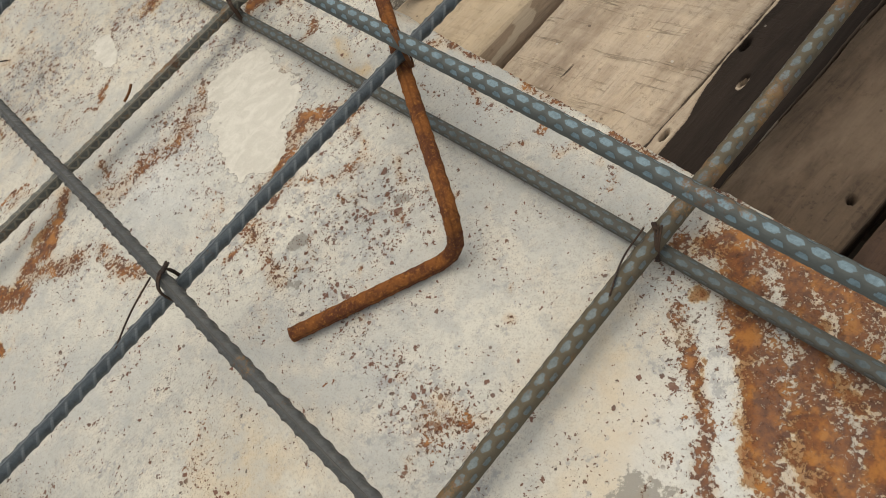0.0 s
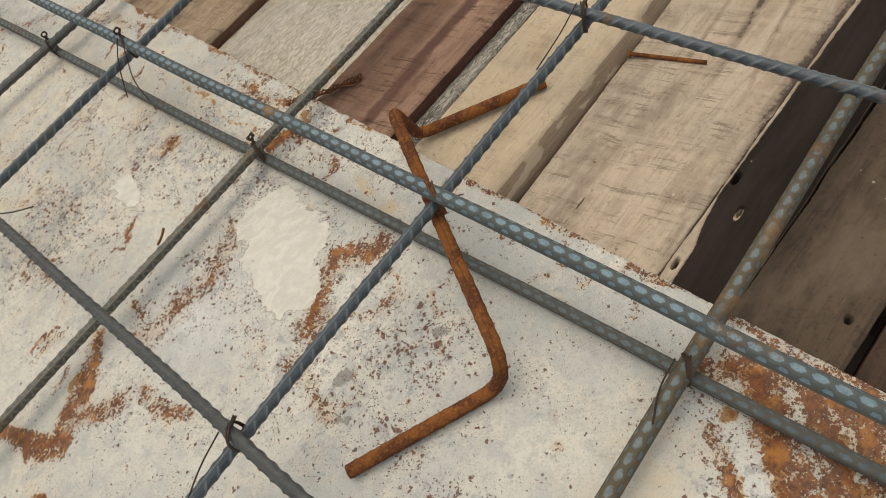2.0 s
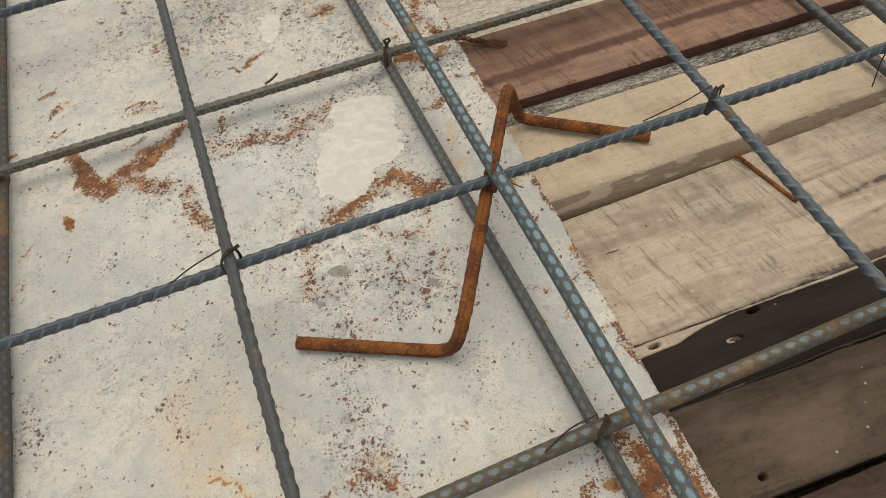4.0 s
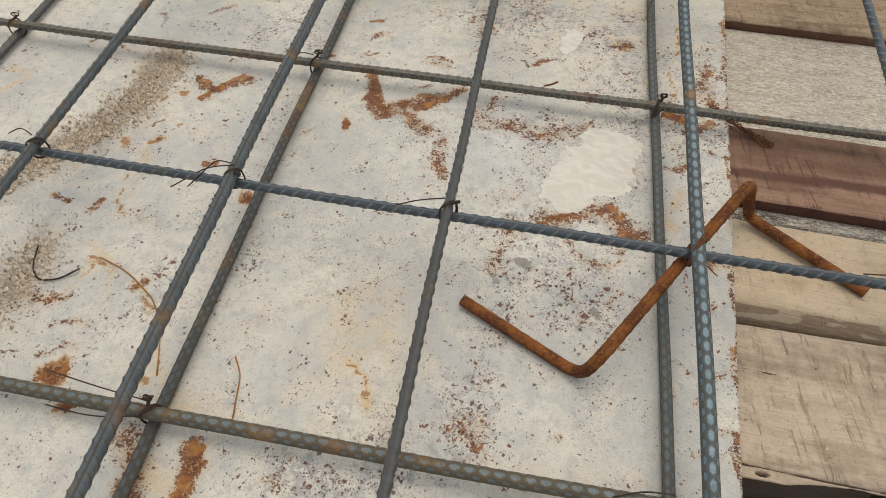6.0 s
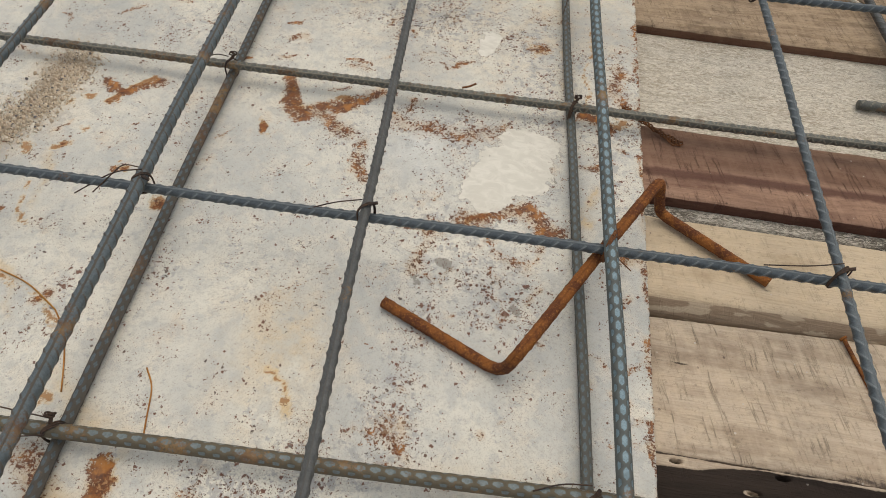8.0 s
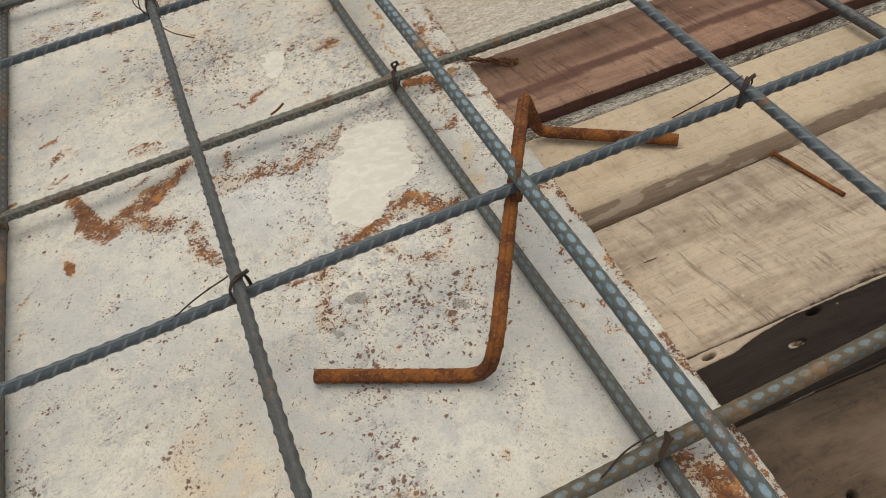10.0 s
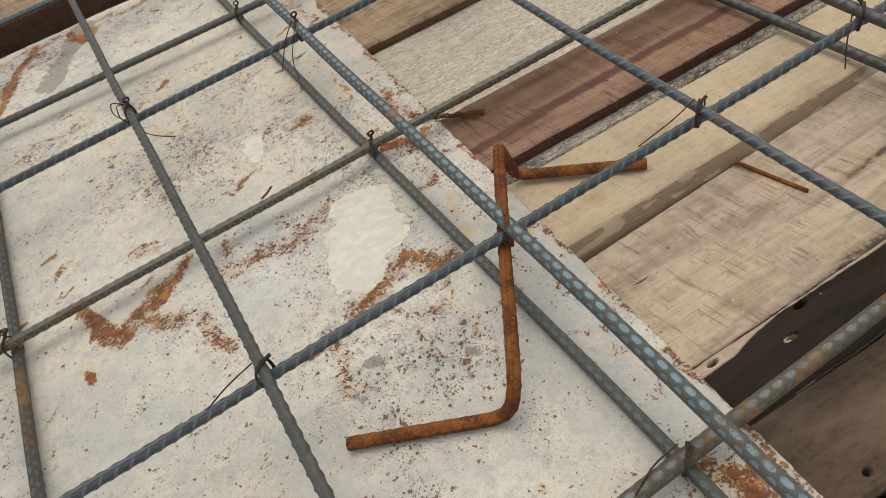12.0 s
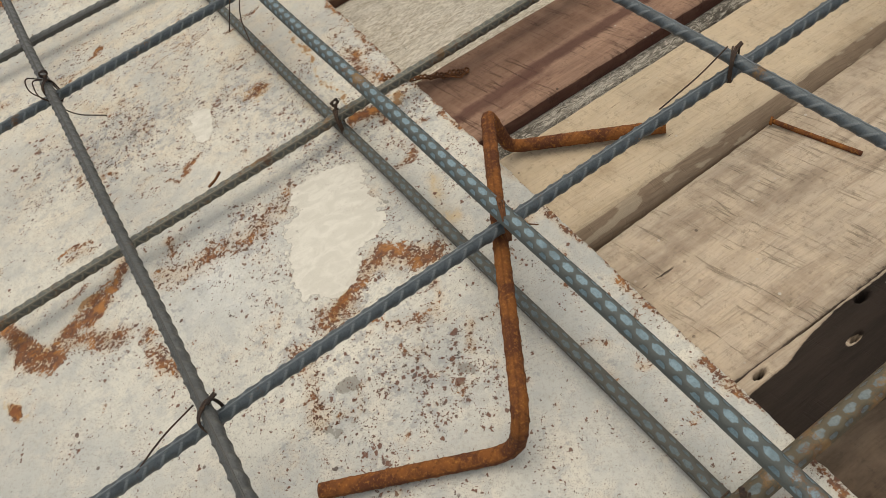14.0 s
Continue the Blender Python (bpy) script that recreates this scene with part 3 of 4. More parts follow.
    # the heavily rusted corner by the boards
    for pts, w, k in (
        ([(0.198, -0.225), (0.155, -0.268), (0.105, -0.315)], 0.0075, 0.65),
        ([(0.240, -0.232), (0.190, -0.285), (0.130, -0.340)], 0.0190, 0.84),
        ([(0.252, -0.262), (0.205, -0.300), (0.160, -0.350)], 0.0155, 0.84),
        ([(0.262, -0.290), (0.205, -0.335), (0.160, -0.380)], 0.0230, 0.86),
        ([(0.232, -0.200), (0.258, -0.222), (0.262, -0.300)], 0.0175, 0.74),
        ([(-0.162, -0.225), (-0.150, -0.250), (-0.146, -0.285)], 0.0105, 0.84),
        ([(-0.220, 0.845), (-0.080, 0.850), (0.040, 0.835)], 0.016, 0.55),
        ([(-0.075, 0.800), (-0.090, 0.845)], 0.012, 0.90),
        ([(-0.145, 0.850), (-0.190, 0.775), (-0.215, 0.700)], 0.014, 0.80),
        ([(-0.280, 0.760), (-0.120, 0.800)], 0.010, 0.50),
        ([(0.100, 0.800), (0.200, 0.700), (0.240, 0.520)], 0.014, 0.45),
        ([(-0.040, 0.560), (0.010, 0.540)], 0.010, 0.45),
        ([(-0.215, -0.235), (-0.190, -0.275)], 0.0208, 0.64),
    ):
        rust = np.maximum(rust, stroke(X, Y, pts, 0.92 * w, 1.02 * k))
    # small brown marks scattered over the worn paint
    rng = np.random.default_rng(11)
    for k in range(260):
        mx, my = rng.uniform(-0.55, 0.26), rng.uniform(-0.34, 0.84)
        if my < 0.22 and mx < 0.03 and rng.random() < 0.65:
            continue
        if abs(mx - 0.125) < 0.06 and abs(my - 0.14) < 0.05:
            continue
        length, w, turn = rng.uniform(0.002, 0.018), rng.uniform(0.0022, 0.0065), rng.normal(0.4, 0.6)
        box = (np.abs(X - mx) < 0.05) & (np.abs(Y - my) < 0.05)
        ends = [(mx - length * math.cos(turn), my - length * math.sin(turn)), (mx + length * math.cos(turn), my + length * math.sin(turn))]
        rust[box] = np.maximum(rust[box], stroke(X[box], Y[box], ends, w, rng.uniform(0.35, 0.75)))
    # rust that creeps in from the free edge
    off = sheet_edge(Y) - X
    creep = np.array([0.5 + 0.5 * noise.noise((y * 17, 7, 2)) for y in ys])[:, None]
    rust = np.maximum(rust, np.exp(-((off / 0.0045) ** 2)) * (0.40 + 0.50 * creep))
    rust = np.maximum(rust, 0.50 * np.exp(-((off / 0.03) ** 2)) * np.clip((Y - 0.08) * 6, 0, 1) * creep)
    # flecked, lifted paint
    for x, y, a, b, k in (
        (0.085, 0.010, 0.070, 0.065, 0.62), (0.050, -0.150, 0.034, 0.062, 0.86), (0.068, -0.070, 0.022, 0.045, 0.72), (0.030, -0.195, 0.040, 0.030, 0.85), (0.130, -0.020, 0.055, 0.060, 0.65),
        (0.000, 0.400, 0.130, 0.090, 0.75), (0.060, 0.190, 0.090, 0.035, 0.75), (0.160, 0.230, 0.055, 0.060, 0.72),
        (0.130, 0.360, 0.070, 0.050, 0.72), (-0.055, -0.240, 0.050, 0.045, 0.98), (0.005, -0.225, 0.045, 0.050, 0.90),
        (-0.300, 0.300, 0.140, 0.060, 0.45), (0.235, 0.130, 0.025, 0.100, 0.60), (-0.120, 0.560, 0.200, 0.060, 0.5),
        (0.080, 0.520, 0.120, 0.080, 0.55), (-0.190, -0.050, 0.030, 0.030, 0.55), (-0.260, -0.100, 0.030, 0.045, 0.60),
        (0.150, 0.120, 0.040, 0.110, 0.50), (0.200, -0.260, 0.080, 0.060, 0.6), (0.040, 0.060, 0.030, 0.060, 0.5),
        (0.030, 0.800, 0.120, 0.060, 0.6), (-0.150, 0.800, 0.110, 0.070, 0.9), (0.235, 0.230, 0.030, 0.140, 0.80), (0.150, 0.300, 0.070, 0.090, 0.70), (-0.060, 0.170, 0.060, 0.060, 0.45), (0.100, 0.070, 0.110, 0.070, 0.55), (-0.300, 0.700, 0.150, 0.060, 0.5), (-0.100, -0.020, 0.080, 0.080, 0.25),
    ):
        fleck = np.maximum(fleck, blob(X, Y, x, y, a, b, 0, k))
    fleck = np.maximum(fleck, 0.15)
    # clean cream patch: overlapping lobes
    for x, y, a, b, turn in ((0.124, 0.140, 0.049, 0.040, 12), (0.139, 0.178, 0.034, 0.031, -25), (0.104, 0.106, 0.030, 0.028, 20)):
        bare = np.maximum(bare, blob(X, Y, x, y, a, b, turn, 1.0, 6.0))
    bare = np.maximum(bare, blob(X, Y, 0.073, 0.352, 0.015, 0.026, 0, 1.2, 4.0))
    # yellow runs
    for pts, w, k in (
        ([(-0.054, -0.122), (-0.040, -0.145), (-0.030, -0.168)], 0.0035, 0.9),
        ([(-0.360, -0.060), (-0.314, -0.081), (-0.300, -0.120)], 0.004, 0.5),
        ([(-0.360, 0.070), (-0.345, 0.010)], 0.005, 0.6),
        ([(-0.587, 0.127), (-0.573, 0.152), (-0.600, 0.160)], 0.004, 0.8),
        ([(0.150, -0.215), (0.080, -0.260)], 0.035, 0.45),
        ([(-0.185, -0.262), (-0.150, -0.285)], 0.018, 0.7),
        ([(-0.230, -0.165), (-0.150, -0.215)], 0.012, 0.45),
        ([(0.215, 0.130), (0.205, 0.080)], 0.006, 0.75),
        ([(0.165, 0.350), (0.185, 0.230)], 0.004, 0.7),
    ):
        tan = np.maximum(tan, stroke(X, Y, pts, w, k))
    tan = np.maximum(tan, 0.45 * blob(X, Y, -0.05, -0.10, 0.05, 0.06))
    tan = np.maximum(tan, 0.20 * blob(X, Y, 0.08, 0.50, 0.24, 0.22, 0, 1.0, 4.0))
    # sand and dust film
    for pts, w, k in (
        ([(-0.424, 0.225), (-0.405, 0.150), (-0.430, 0.085), (-0.470, 0.030)], 0.030, 1.0),
        ([(-0.408, -0.080), (-0.395, -0.140), (-0.420, -0.170)], 0.024, 0.9),
        ([(-0.470, 0.030), (-0.520, -0.040)], 0.026, 0.7),
    ):
        dirt = np.maximum(dirt, stroke(X, Y, pts, w, 0.85 * k))
    for pts, w in (([(-0.138, 0.712), (-0.106, 0.779), (-0.066, 0.850)], 0.022), ([(0.100, -0.275), (0.070, -0.300)], 0.022)):
        dark = np.maximum(dark, stroke(X, Y, pts, w))
    for x, y, a, b in ((0.073, 0.012, 0.006, 0.010), (0.142, -0.032, 0.005, 0.009), (0.050, -0.015, 0.005, 0.008), (0.173, 0.135, 0.003, 0.004), (0.012, 0.393, 0.0045, 0.0045)):
        dark = np.maximum(dark, blob(X, Y, x, y, a, b, 10, 0.95))
    # rust water: drips, pools and thin runs
    drop = f.copy()
    for pts, w, k in (
        ([(-0.337, 0.163), (-0.322, 0.186), (-0.304, 0.205)], 0.0065, 1.0),
        ([(-0.368, 0.028), (-0.357, 0.005), (-0.346, -0.016)], 0.0042, 0.55),
        ([(-0.344, -0.078), (-0.312, -0.085), (-0.270, -0.105), (-0.255, -0.120)], 0.0032, 0.55),
        ([(-0.340, -0.082), (-0.352, -0.120)], 0.0060, 0.35),
        ([(-0.156, -0.225), (-0.150, -0.250), (-0.142, -0.285), (-0.145, -0.300)], 0.0075, 0.74),
        ([(-0.112, -0.280), (-0.106, -0.300)], 0.0080, 0.90),
        ([(-0.054, -0.127), (-0.045, -0.140), (-0.036, -0.158)], 0.0026, 0.60),
        ([(0.222, -0.250), (0.186, -0.278), (0.150, -0.305)], 0.0080, 0.90),
        ([(0.190, -0.305), (0.172, -0.325), (0.150, -0.350)], 0.0095, 0.90),
        ([(0.236, -0.205), (0.240, -0.222), (0.232, -0.238)], 0.0065, 0.95),
        ([(0.204, -0.337), (0.186, -0.350)], 0.0110, 0.90),
        ([(0.232, -0.290), (0.214, -0.300), (0.208, -0.318)], 0.0060, 0.85),
        ([(0.182, -0.252), (0.160, -0.258)], 0.0030, 0.70),
        ([(0.196, 0.243), (0.222, 0.228), (0.238, 0.240)], 0.0085, 0.62),
        ([(0.205, 0.420), (0.196, 0.330), (0.199, 0.240)], 0.0032, 0.55),
        ([(-0.150, 0.228), (-0.138, 0.205), (-0.124, 0.185)], 0.0060, 0.55),
        ([(0.086, 0.066), (0.102, 0.078)], 0.0050, 0.85),
    ):
        drop = np.maximum(drop, stroke(X, Y, pts, 0.72 * w, k))
    for x, y, a, b, k in (
        (-0.365, 0.164, 0.0085, 0.0065, 0.85), (-0.347, 0.110, 0.0070, 0.0060, 0.72), (-0.357, 0.085, 0.0100, 0.0060, 0.78),
        (-0.390, 0.077, 0.0100, 0.0075, 0.62), (-0.378, 0.148, 0.0050, 0.0050, 0.70), (-0.225, 0.030, 0.0120, 0.0085, 0.85),
        (-0.160, 0.153, 0.0055, 0.0130, 0.85), (-0.282, 0.064, 0.0070, 0.0050, 0.80), (-0.290, 0.072, 0.0040, 0.0040, 0.80),
        (-0.310, -0.196, 0.0150, 0.0130, 0.90), (-0.285, -0.222, 0.0130, 0.0080, 0.85), (-0.232, -0.188, 0.0060, 0.0060, 0.60),
        (-0.172, -0.304, 0.0120, 0.0080, 0.70), (0.208, -0.231, 0.0040, 0.0040, 0.95), (-0.078, 0.214, 0.0070, 0.0050, 0.80),
        (0.136, 0.352, 0.0120, 0.0130, 0.50), (-0.060, 0.820, 0.0150, 0.0200, 0.80),
    ):
        drop = np.maximum(drop, blob(X, Y, x, y, a, b, 20, k, 3.0))
    wash = np.maximum(blob(X, Y, 0.13, -0.27, 0.07, 0.05), 0.6 * blob(X, Y, 0.02, 0.16, 0.05, 0.05))
    X, Y = X0, Y0
    rows, cols = X.shape
    top = np.stack([X, Y, Z], -1).reshape(-1, 3)
    i, j = np.meshgrid(np.arange(rows - 1), np.arange(cols - 1), indexing="ij")
    k = i * cols + j
    faces = np.stack([k, k + 1, k + cols + 1, k + cols], -1).reshape(-1, 4)
    ring = np.concatenate([np.arange(cols), np.arange(1, rows) * cols + cols - 1, (rows - 1) * cols + np.arange(cols - 2, -1, -1), np.arange(rows - 2, 0, -1) * cols])
    low = top[ring] - [0, 0, 0.0024]
    n = np.arange(len(ring))
    m = (n + 1) % len(ring)
    base = len(top)
    skirt = np.stack([ring[n], base + n, base + m, ring[m]], -1)
    verts = np.concatenate([top, low])
    wear = np.stack([rust, fleck, bare, tan], -1).reshape(-1, 4)
    mess = np.stack([dirt, wash, dark, drop], -1).reshape(-1, 4)
    wear, mess = (np.concatenate([q, q[ring]]) for q in (wear, mess))
    ob = put_mesh("formwork_sheet", verts, np.concatenate([faces, skirt]), SHEET, attributes=[("wear", wear), ("dirt", mess)])
    tagged(ob, "off-white painted steel formwork sheet, rust-stained and flaking, laid over timber boards", "metal sheet", kind="structure")


build_sheet()

# ---- timber deck ----
DECK_BOTTOM = -0.06


def board(x0, x1, south, north, slope, top, material, label, wane=0.0, dents=(), seed=0.0, step=0.0024, taper=0.0, burnt=None):
    """A rough board along x. wane: how far its south edge slopes out. taper: how much more the north edge slopes.
    dents: (x, y, length, width, depth). burnt: the share of blackening at each x and y."""
    xs = np.arange(x0, x1, step)
    count = max(6, int((north - south) / step))
    vs = np.linspace(0, 1, count)
    s_edge = south + slope * (xs - 0.27) + np.array([0.0011 * noise.noise((x * 25, seed, 1)) + 0.0006 * noise.noise((x * 130, seed, 2)) for x in xs])
    n_edge = north + (slope + taper) * (xs - 0.27) + np.array([0.0011 * noise.noise((x * 25, seed, 6)) + 0.0006 * noise.noise((x * 130, seed, 7)) for x in xs])
    X = np.repeat(xs[None], count, 0)
    Y = s_edge[None] + vs[:, None] * (n_edge - s_edge)[None]
    Z = top + 0.0006 * np.sin(X * 7 + seed) + 0.0004 * np.sin(Y * 90 + seed)
    near = np.minimum(vs, 1 - vs)[:, None] * (north - south)
    Z = Z - 0.0014 * np.exp(-((near / 0.0022) ** 2))
    drop = np.zeros(X.shape)
    for dx, dy, length, width, depth in dents:
        drop = drop + depth * np.exp(-((((X - dx) / length) ** 2 + ((Y - dy) / width) ** 2) ** 2))
    Z = Z - drop
    rim_s = np.stack([xs, s_edge - wane - 0.0008, np.full(len(xs), top - 0.010 + wane * 0.09)], -1)
    rim_n = np.stack([xs, n_edge + 0.0008, np.full(len(xs), top - 0.010)], -1)
    bot_s, bot_n = rim_s.copy(), rim_n.copy()
    bot_s[:, 2] = bot_n[:, 2] = DECK_BOTTOM
    sharp_s = np.stack([xs, s_edge - 0.0004, Z[0] - 0.0006], -1)
    sharp_n = np.stack([xs, n_edge + 0.0004, Z[-1] - 0.0006], -1)
    grid = np.stack([X, Y, Z], -1)
    allv = np.concatenate([bot_s[None], rim_s[None], sharp_s[None], grid, sharp_n[None], rim_n[None], bot_n[None]])
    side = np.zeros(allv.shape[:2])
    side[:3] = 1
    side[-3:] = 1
    # mask for painted shade, full where a dent is 8 mm down
    hollow_shade = np.zeros(allv.shape[:2])
    hollow_shade[3:-3] = np.clip((drop - 0.004) / 0.004, 0, 1)
    rows, cols = allv.shape[:2]
    i, j = np.meshgrid(np.arange(rows - 1), np.arange(cols - 1), indexing="ij")
    k = i * cols + j
    faces = np.stack([k, k + 1, k + cols + 1, k + cols], -1).reshape(-1, 4).tolist()
    faces.append([r * cols for r in range(rows)])
    faces.append([r * cols + cols - 1 for r in range(rows - 1, -1, -1)])
    verts = allv.reshape(-1, 3)
    mid = (verts.min(0) + verts.max(0)) / 2
    mesh = bpy.data.meshes.new("plank")
    mesh.from_pydata((verts - mid).tolist(), [], faces)
    layer = mesh.attributes.new("side", "FLOAT_COLOR", "POINT")
    layer.data.foreach_set("color", np.stack([side, hollow_shade, burnt(allv[..., 0], allv[..., 1]) if burnt else 0 * side, side], -1).astype(np.float32).ravel())
    mesh.polygons.foreach_set("use_smooth", np.full(len(mesh.polygons), True))
    mesh.materials.append(material)
    ob = new("plank", mesh)
    ob.location = mid
    return tagged(ob, label, "timber plank", "planks of the deck")


def black_share(X, Y):
    """All black, but for a bare wedge along the north edge that runs out to the east."""
    bare = np.interp(X, (0.20, 0.27, 0.305, 0.335, 0.36), (0.010, 0.0115, 0.0100, 0.0035, 0.0))
    torn = 0.9 * np.exp(-((((X - 0.350) / 0.0075) ** 2 + ((Y + 0.1572) / 0.0026) ** 2) ** 2))
    return np.clip((-0.1365 - bare - Y) / 0.006 + 0.5, 0, 1) - torn


def smoke_share(X, Y):
    """Soot along the south edge of the sawn plank, wider to the east, and dark streaks in its grain."""
    wide = np.interp(X, (0.30, 0.38, 0.50, 0.70), (0.002, 0.009, 0.022, 0.030))
    soot = 0.62 * np.clip(1 - (Y + 0.135) / wide, 0, 1)
    for low, slope, thick in ((-0.072, 0.10, 0.0050), (-0.098, 0.16, 0.0035), (-0.045, 0.05, 0.0030)):
        streak = np.exp(-(((Y - low - slope * (X - 0.50)) / thick) ** 2)) * np.clip((X - 0.41) / 0.06, 0, 1)
        soot = np.maximum(soot, 0.46 * streak)
    return soot


board(-0.85, 1.0, -0.520, -0.276, 0.02, -0.010, WOOD_DAMP, "dark brown damp timber plank beside the steel sheet", seed=1)
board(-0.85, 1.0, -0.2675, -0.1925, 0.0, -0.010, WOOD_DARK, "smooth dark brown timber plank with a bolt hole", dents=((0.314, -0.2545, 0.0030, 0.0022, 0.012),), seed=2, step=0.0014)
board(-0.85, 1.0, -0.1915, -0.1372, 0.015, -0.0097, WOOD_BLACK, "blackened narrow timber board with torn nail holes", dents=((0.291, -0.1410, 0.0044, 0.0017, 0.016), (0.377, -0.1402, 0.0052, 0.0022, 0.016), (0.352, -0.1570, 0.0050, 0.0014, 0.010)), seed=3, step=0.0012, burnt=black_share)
board(-0.85, 1.0, -0.1362, -0.0065, 0.015, -0.0100, WOOD_SAWN, "wide pale sawn timber plank with saw marks", dents=((0.341, -0.1165, 0.002, 0.0015, 0.006),), seed=4, taper=0.025, burnt=smoke_share)
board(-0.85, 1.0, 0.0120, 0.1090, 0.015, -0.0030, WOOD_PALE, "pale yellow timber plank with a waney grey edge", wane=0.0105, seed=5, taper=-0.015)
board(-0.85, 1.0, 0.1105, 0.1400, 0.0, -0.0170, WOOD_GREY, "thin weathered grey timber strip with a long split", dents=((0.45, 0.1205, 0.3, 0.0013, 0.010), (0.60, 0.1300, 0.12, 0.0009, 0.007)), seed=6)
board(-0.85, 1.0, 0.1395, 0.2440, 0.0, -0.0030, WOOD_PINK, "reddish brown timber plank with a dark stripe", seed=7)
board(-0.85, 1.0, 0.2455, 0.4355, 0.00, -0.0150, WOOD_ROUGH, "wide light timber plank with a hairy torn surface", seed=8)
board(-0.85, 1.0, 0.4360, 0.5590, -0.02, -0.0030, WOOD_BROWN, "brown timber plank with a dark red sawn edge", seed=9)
board(-0.85, 1.0, 0.5625, 0.6950, -0.02, -0.0045, WOOD_BROWN, "greyish brown timber plank under the bars", seed=10)
board(-0.85, 1.0, 0.6990, 0.8200, -0.02, -0.0050, WOOD_BROWN, "greyish brown timber plank under the bars", seed=13)
board(0.06, 1.0, 0.8260, 1.1000, -0.02, -0.0040, WOOD_SAWN, "pale sawn timber plank at the far end of the deck", seed=11)
board(-0.85, 0.05, 1.0100, 1.2000, 0.0, -0.0040, WOOD_BROWN, "brown timber plank beyond the open gap in the deck", seed=12)
# joists that carry the deck
for x in (-0.70, -0.30, 0.10, 0.55, 0.90):
    verts = [(x + dx, y, z) for z in (-0.45, DECK_BOTTOM) for y in (-0.6, 1.25) for dx in (-0.03, 0.03)]
    joist = put_mesh("joist", verts, [(0, 2, 3, 1), (4, 5, 7, 6), (0, 1, 5, 4), (2, 6, 7, 3), (0, 4, 6, 2), (1, 3, 7, 5)], WOOD_DARK, smooth=False)
    tagged(joist, "dark timber joist on edge under the planks", "timber joist", "joists under the deck", "structure")

# ---- reinforcing bars: two mats ----
LOW_ALONG, LOW_ACROSS, TOP_ACROSS, TOP_ALONG = 0.0080, 0.0200, 0.0612, 0.0723
low_group, top_group = "bars of the bottom mat", "bars of the top mat"
GREY_LABEL = "blue-grey ribbed steel reinforcing bar, lightly rusted, tied with wire"
BLUE_LABEL = "thick ribbed steel reinforcing bar with bright blue-grey diamond facets"
RUST_LABEL = "ribbed steel reinforcing bar with yellowish rust, lying low over the sheet"
# along y: a + b * y
for a, b, r, pitch, kind, turn, mat, label in (
    (-0.6200, -0.02, 0.0045, 0.0120, "slant", 0.3, BAR_GREY, RUST_LABEL),
    (-0.2054, -0.0439, 0.0045, 0.0110, "diamond", 0.2, BAR_WORN, RUST_LABEL),
    (0.2006, -0.0883, 0.0040, 0.0100, "diamond", 0.4, BAR_LOW, RUST_LABEL),
    (0.6195, -0.0988, 0.0041, 0.0120, "slant", 0.9, BAR_GREY, RUST_LABEL),
):
    steel_bar(bar_path(a, b, LOW_ALONG, -0.50, 0.98, "y", seed=a * 9), r, pitch, kind, turn, mat, label, low_group)
for a, b, r, pitch, kind, turn, mat, label in (
    (-0.4119, -0.0211, 0.0047, 0.0120, "slant", 1.2, BAR_WORN, GREY_LABEL),
    (-0.2032, -0.0523, 0.0058, 0.0120, "slant", 1.3, BAR_WORN, GREY_LABEL),
    (0.0021, -0.0665, 0.0043, 0.0120, "slant", 1.55, BAR_GREY, GREY_LABEL),
    (0.2158, -0.0718, 0.0051, 0.0115, "diamond", 0.0, BAR_BLUE, BLUE_LABEL),
    (0.4078, -0.0595, 0.0040, 0.0120, "slant", 1.35, BAR_MID, GREY_LABEL),
    (0.5900, -0.0300, 0.0042, 0.0120, "slant", 0.9, BAR_GREY, GREY_LABEL),
):
    steel_bar(bar_path(a, b, TOP_ALONG, -0.50, 0.98, "y", seed=a * 9), r, pitch, kind, turn, mat, label, top_group)
# along x: a + b * x
for a, b, z, r, pitch, kind, turn, mat, label, group in (
    (-0.2047, 0.0503, LOW_ACROSS, 0.0054, 0.0115, "diamond", 0.1, BAR_RUSTY, RUST_LABEL, low_group),
    (0.2279, 0.0135, LOW_ACROSS, 0.0046, 0.0120, "fine", 0.9, BAR_OLIVE, RUST_LABEL, low_group),
    (0.6269, -0.0237, LOW_ACROSS, 0.0046, 0.0120, "slant", 0.3, BAR_GREY, RUST_LABEL, low_group),
    (0.0035, 0.0195, TOP_ACROSS, 0.0043, 0.0120, "slant", 1.5, BAR_MID, GREY_LABEL, top_group),
    (0.4151, 0.0251, TOP_ACROSS, 0.0043, 0.0120, "slant", 1.2, BAR_MID, GREY_LABEL, top_group),
    (0.8300, 0.0000, TOP_ACROSS, 0.0043, 0.0120, "slant", 0.3, BAR_MID, GREY_LABEL, top_group),
):
    steel_bar(bar_path(a, b, z, -0.84, 0.84, "x", seed=a * 7), r, pitch, kind, turn, mat, label, group)

# a rusted offcut on the boards
offcut = np.stack([np.arange(0.523, 0.84, 0.0015), 0.337 + 0 * np.arange(0.523, 0.84, 0.0015), np.full(len(np.arange(0.523, 0.84, 0.0015)), -0.0085)], 1)
rad, high = ribbed_radius(0.32, len(offcut), 16, 0.0056, 0.0120, "slant", 0.2)
tagged(put_sweep("bar_offcut", offcut, rad, BAR_OLIVE, segments=16, attributes=[("rib", np.repeat(high.ravel()[:, None], 4, 1))]), "short thick brown ribbed steel bar lying on a pale plank", "steel bar")

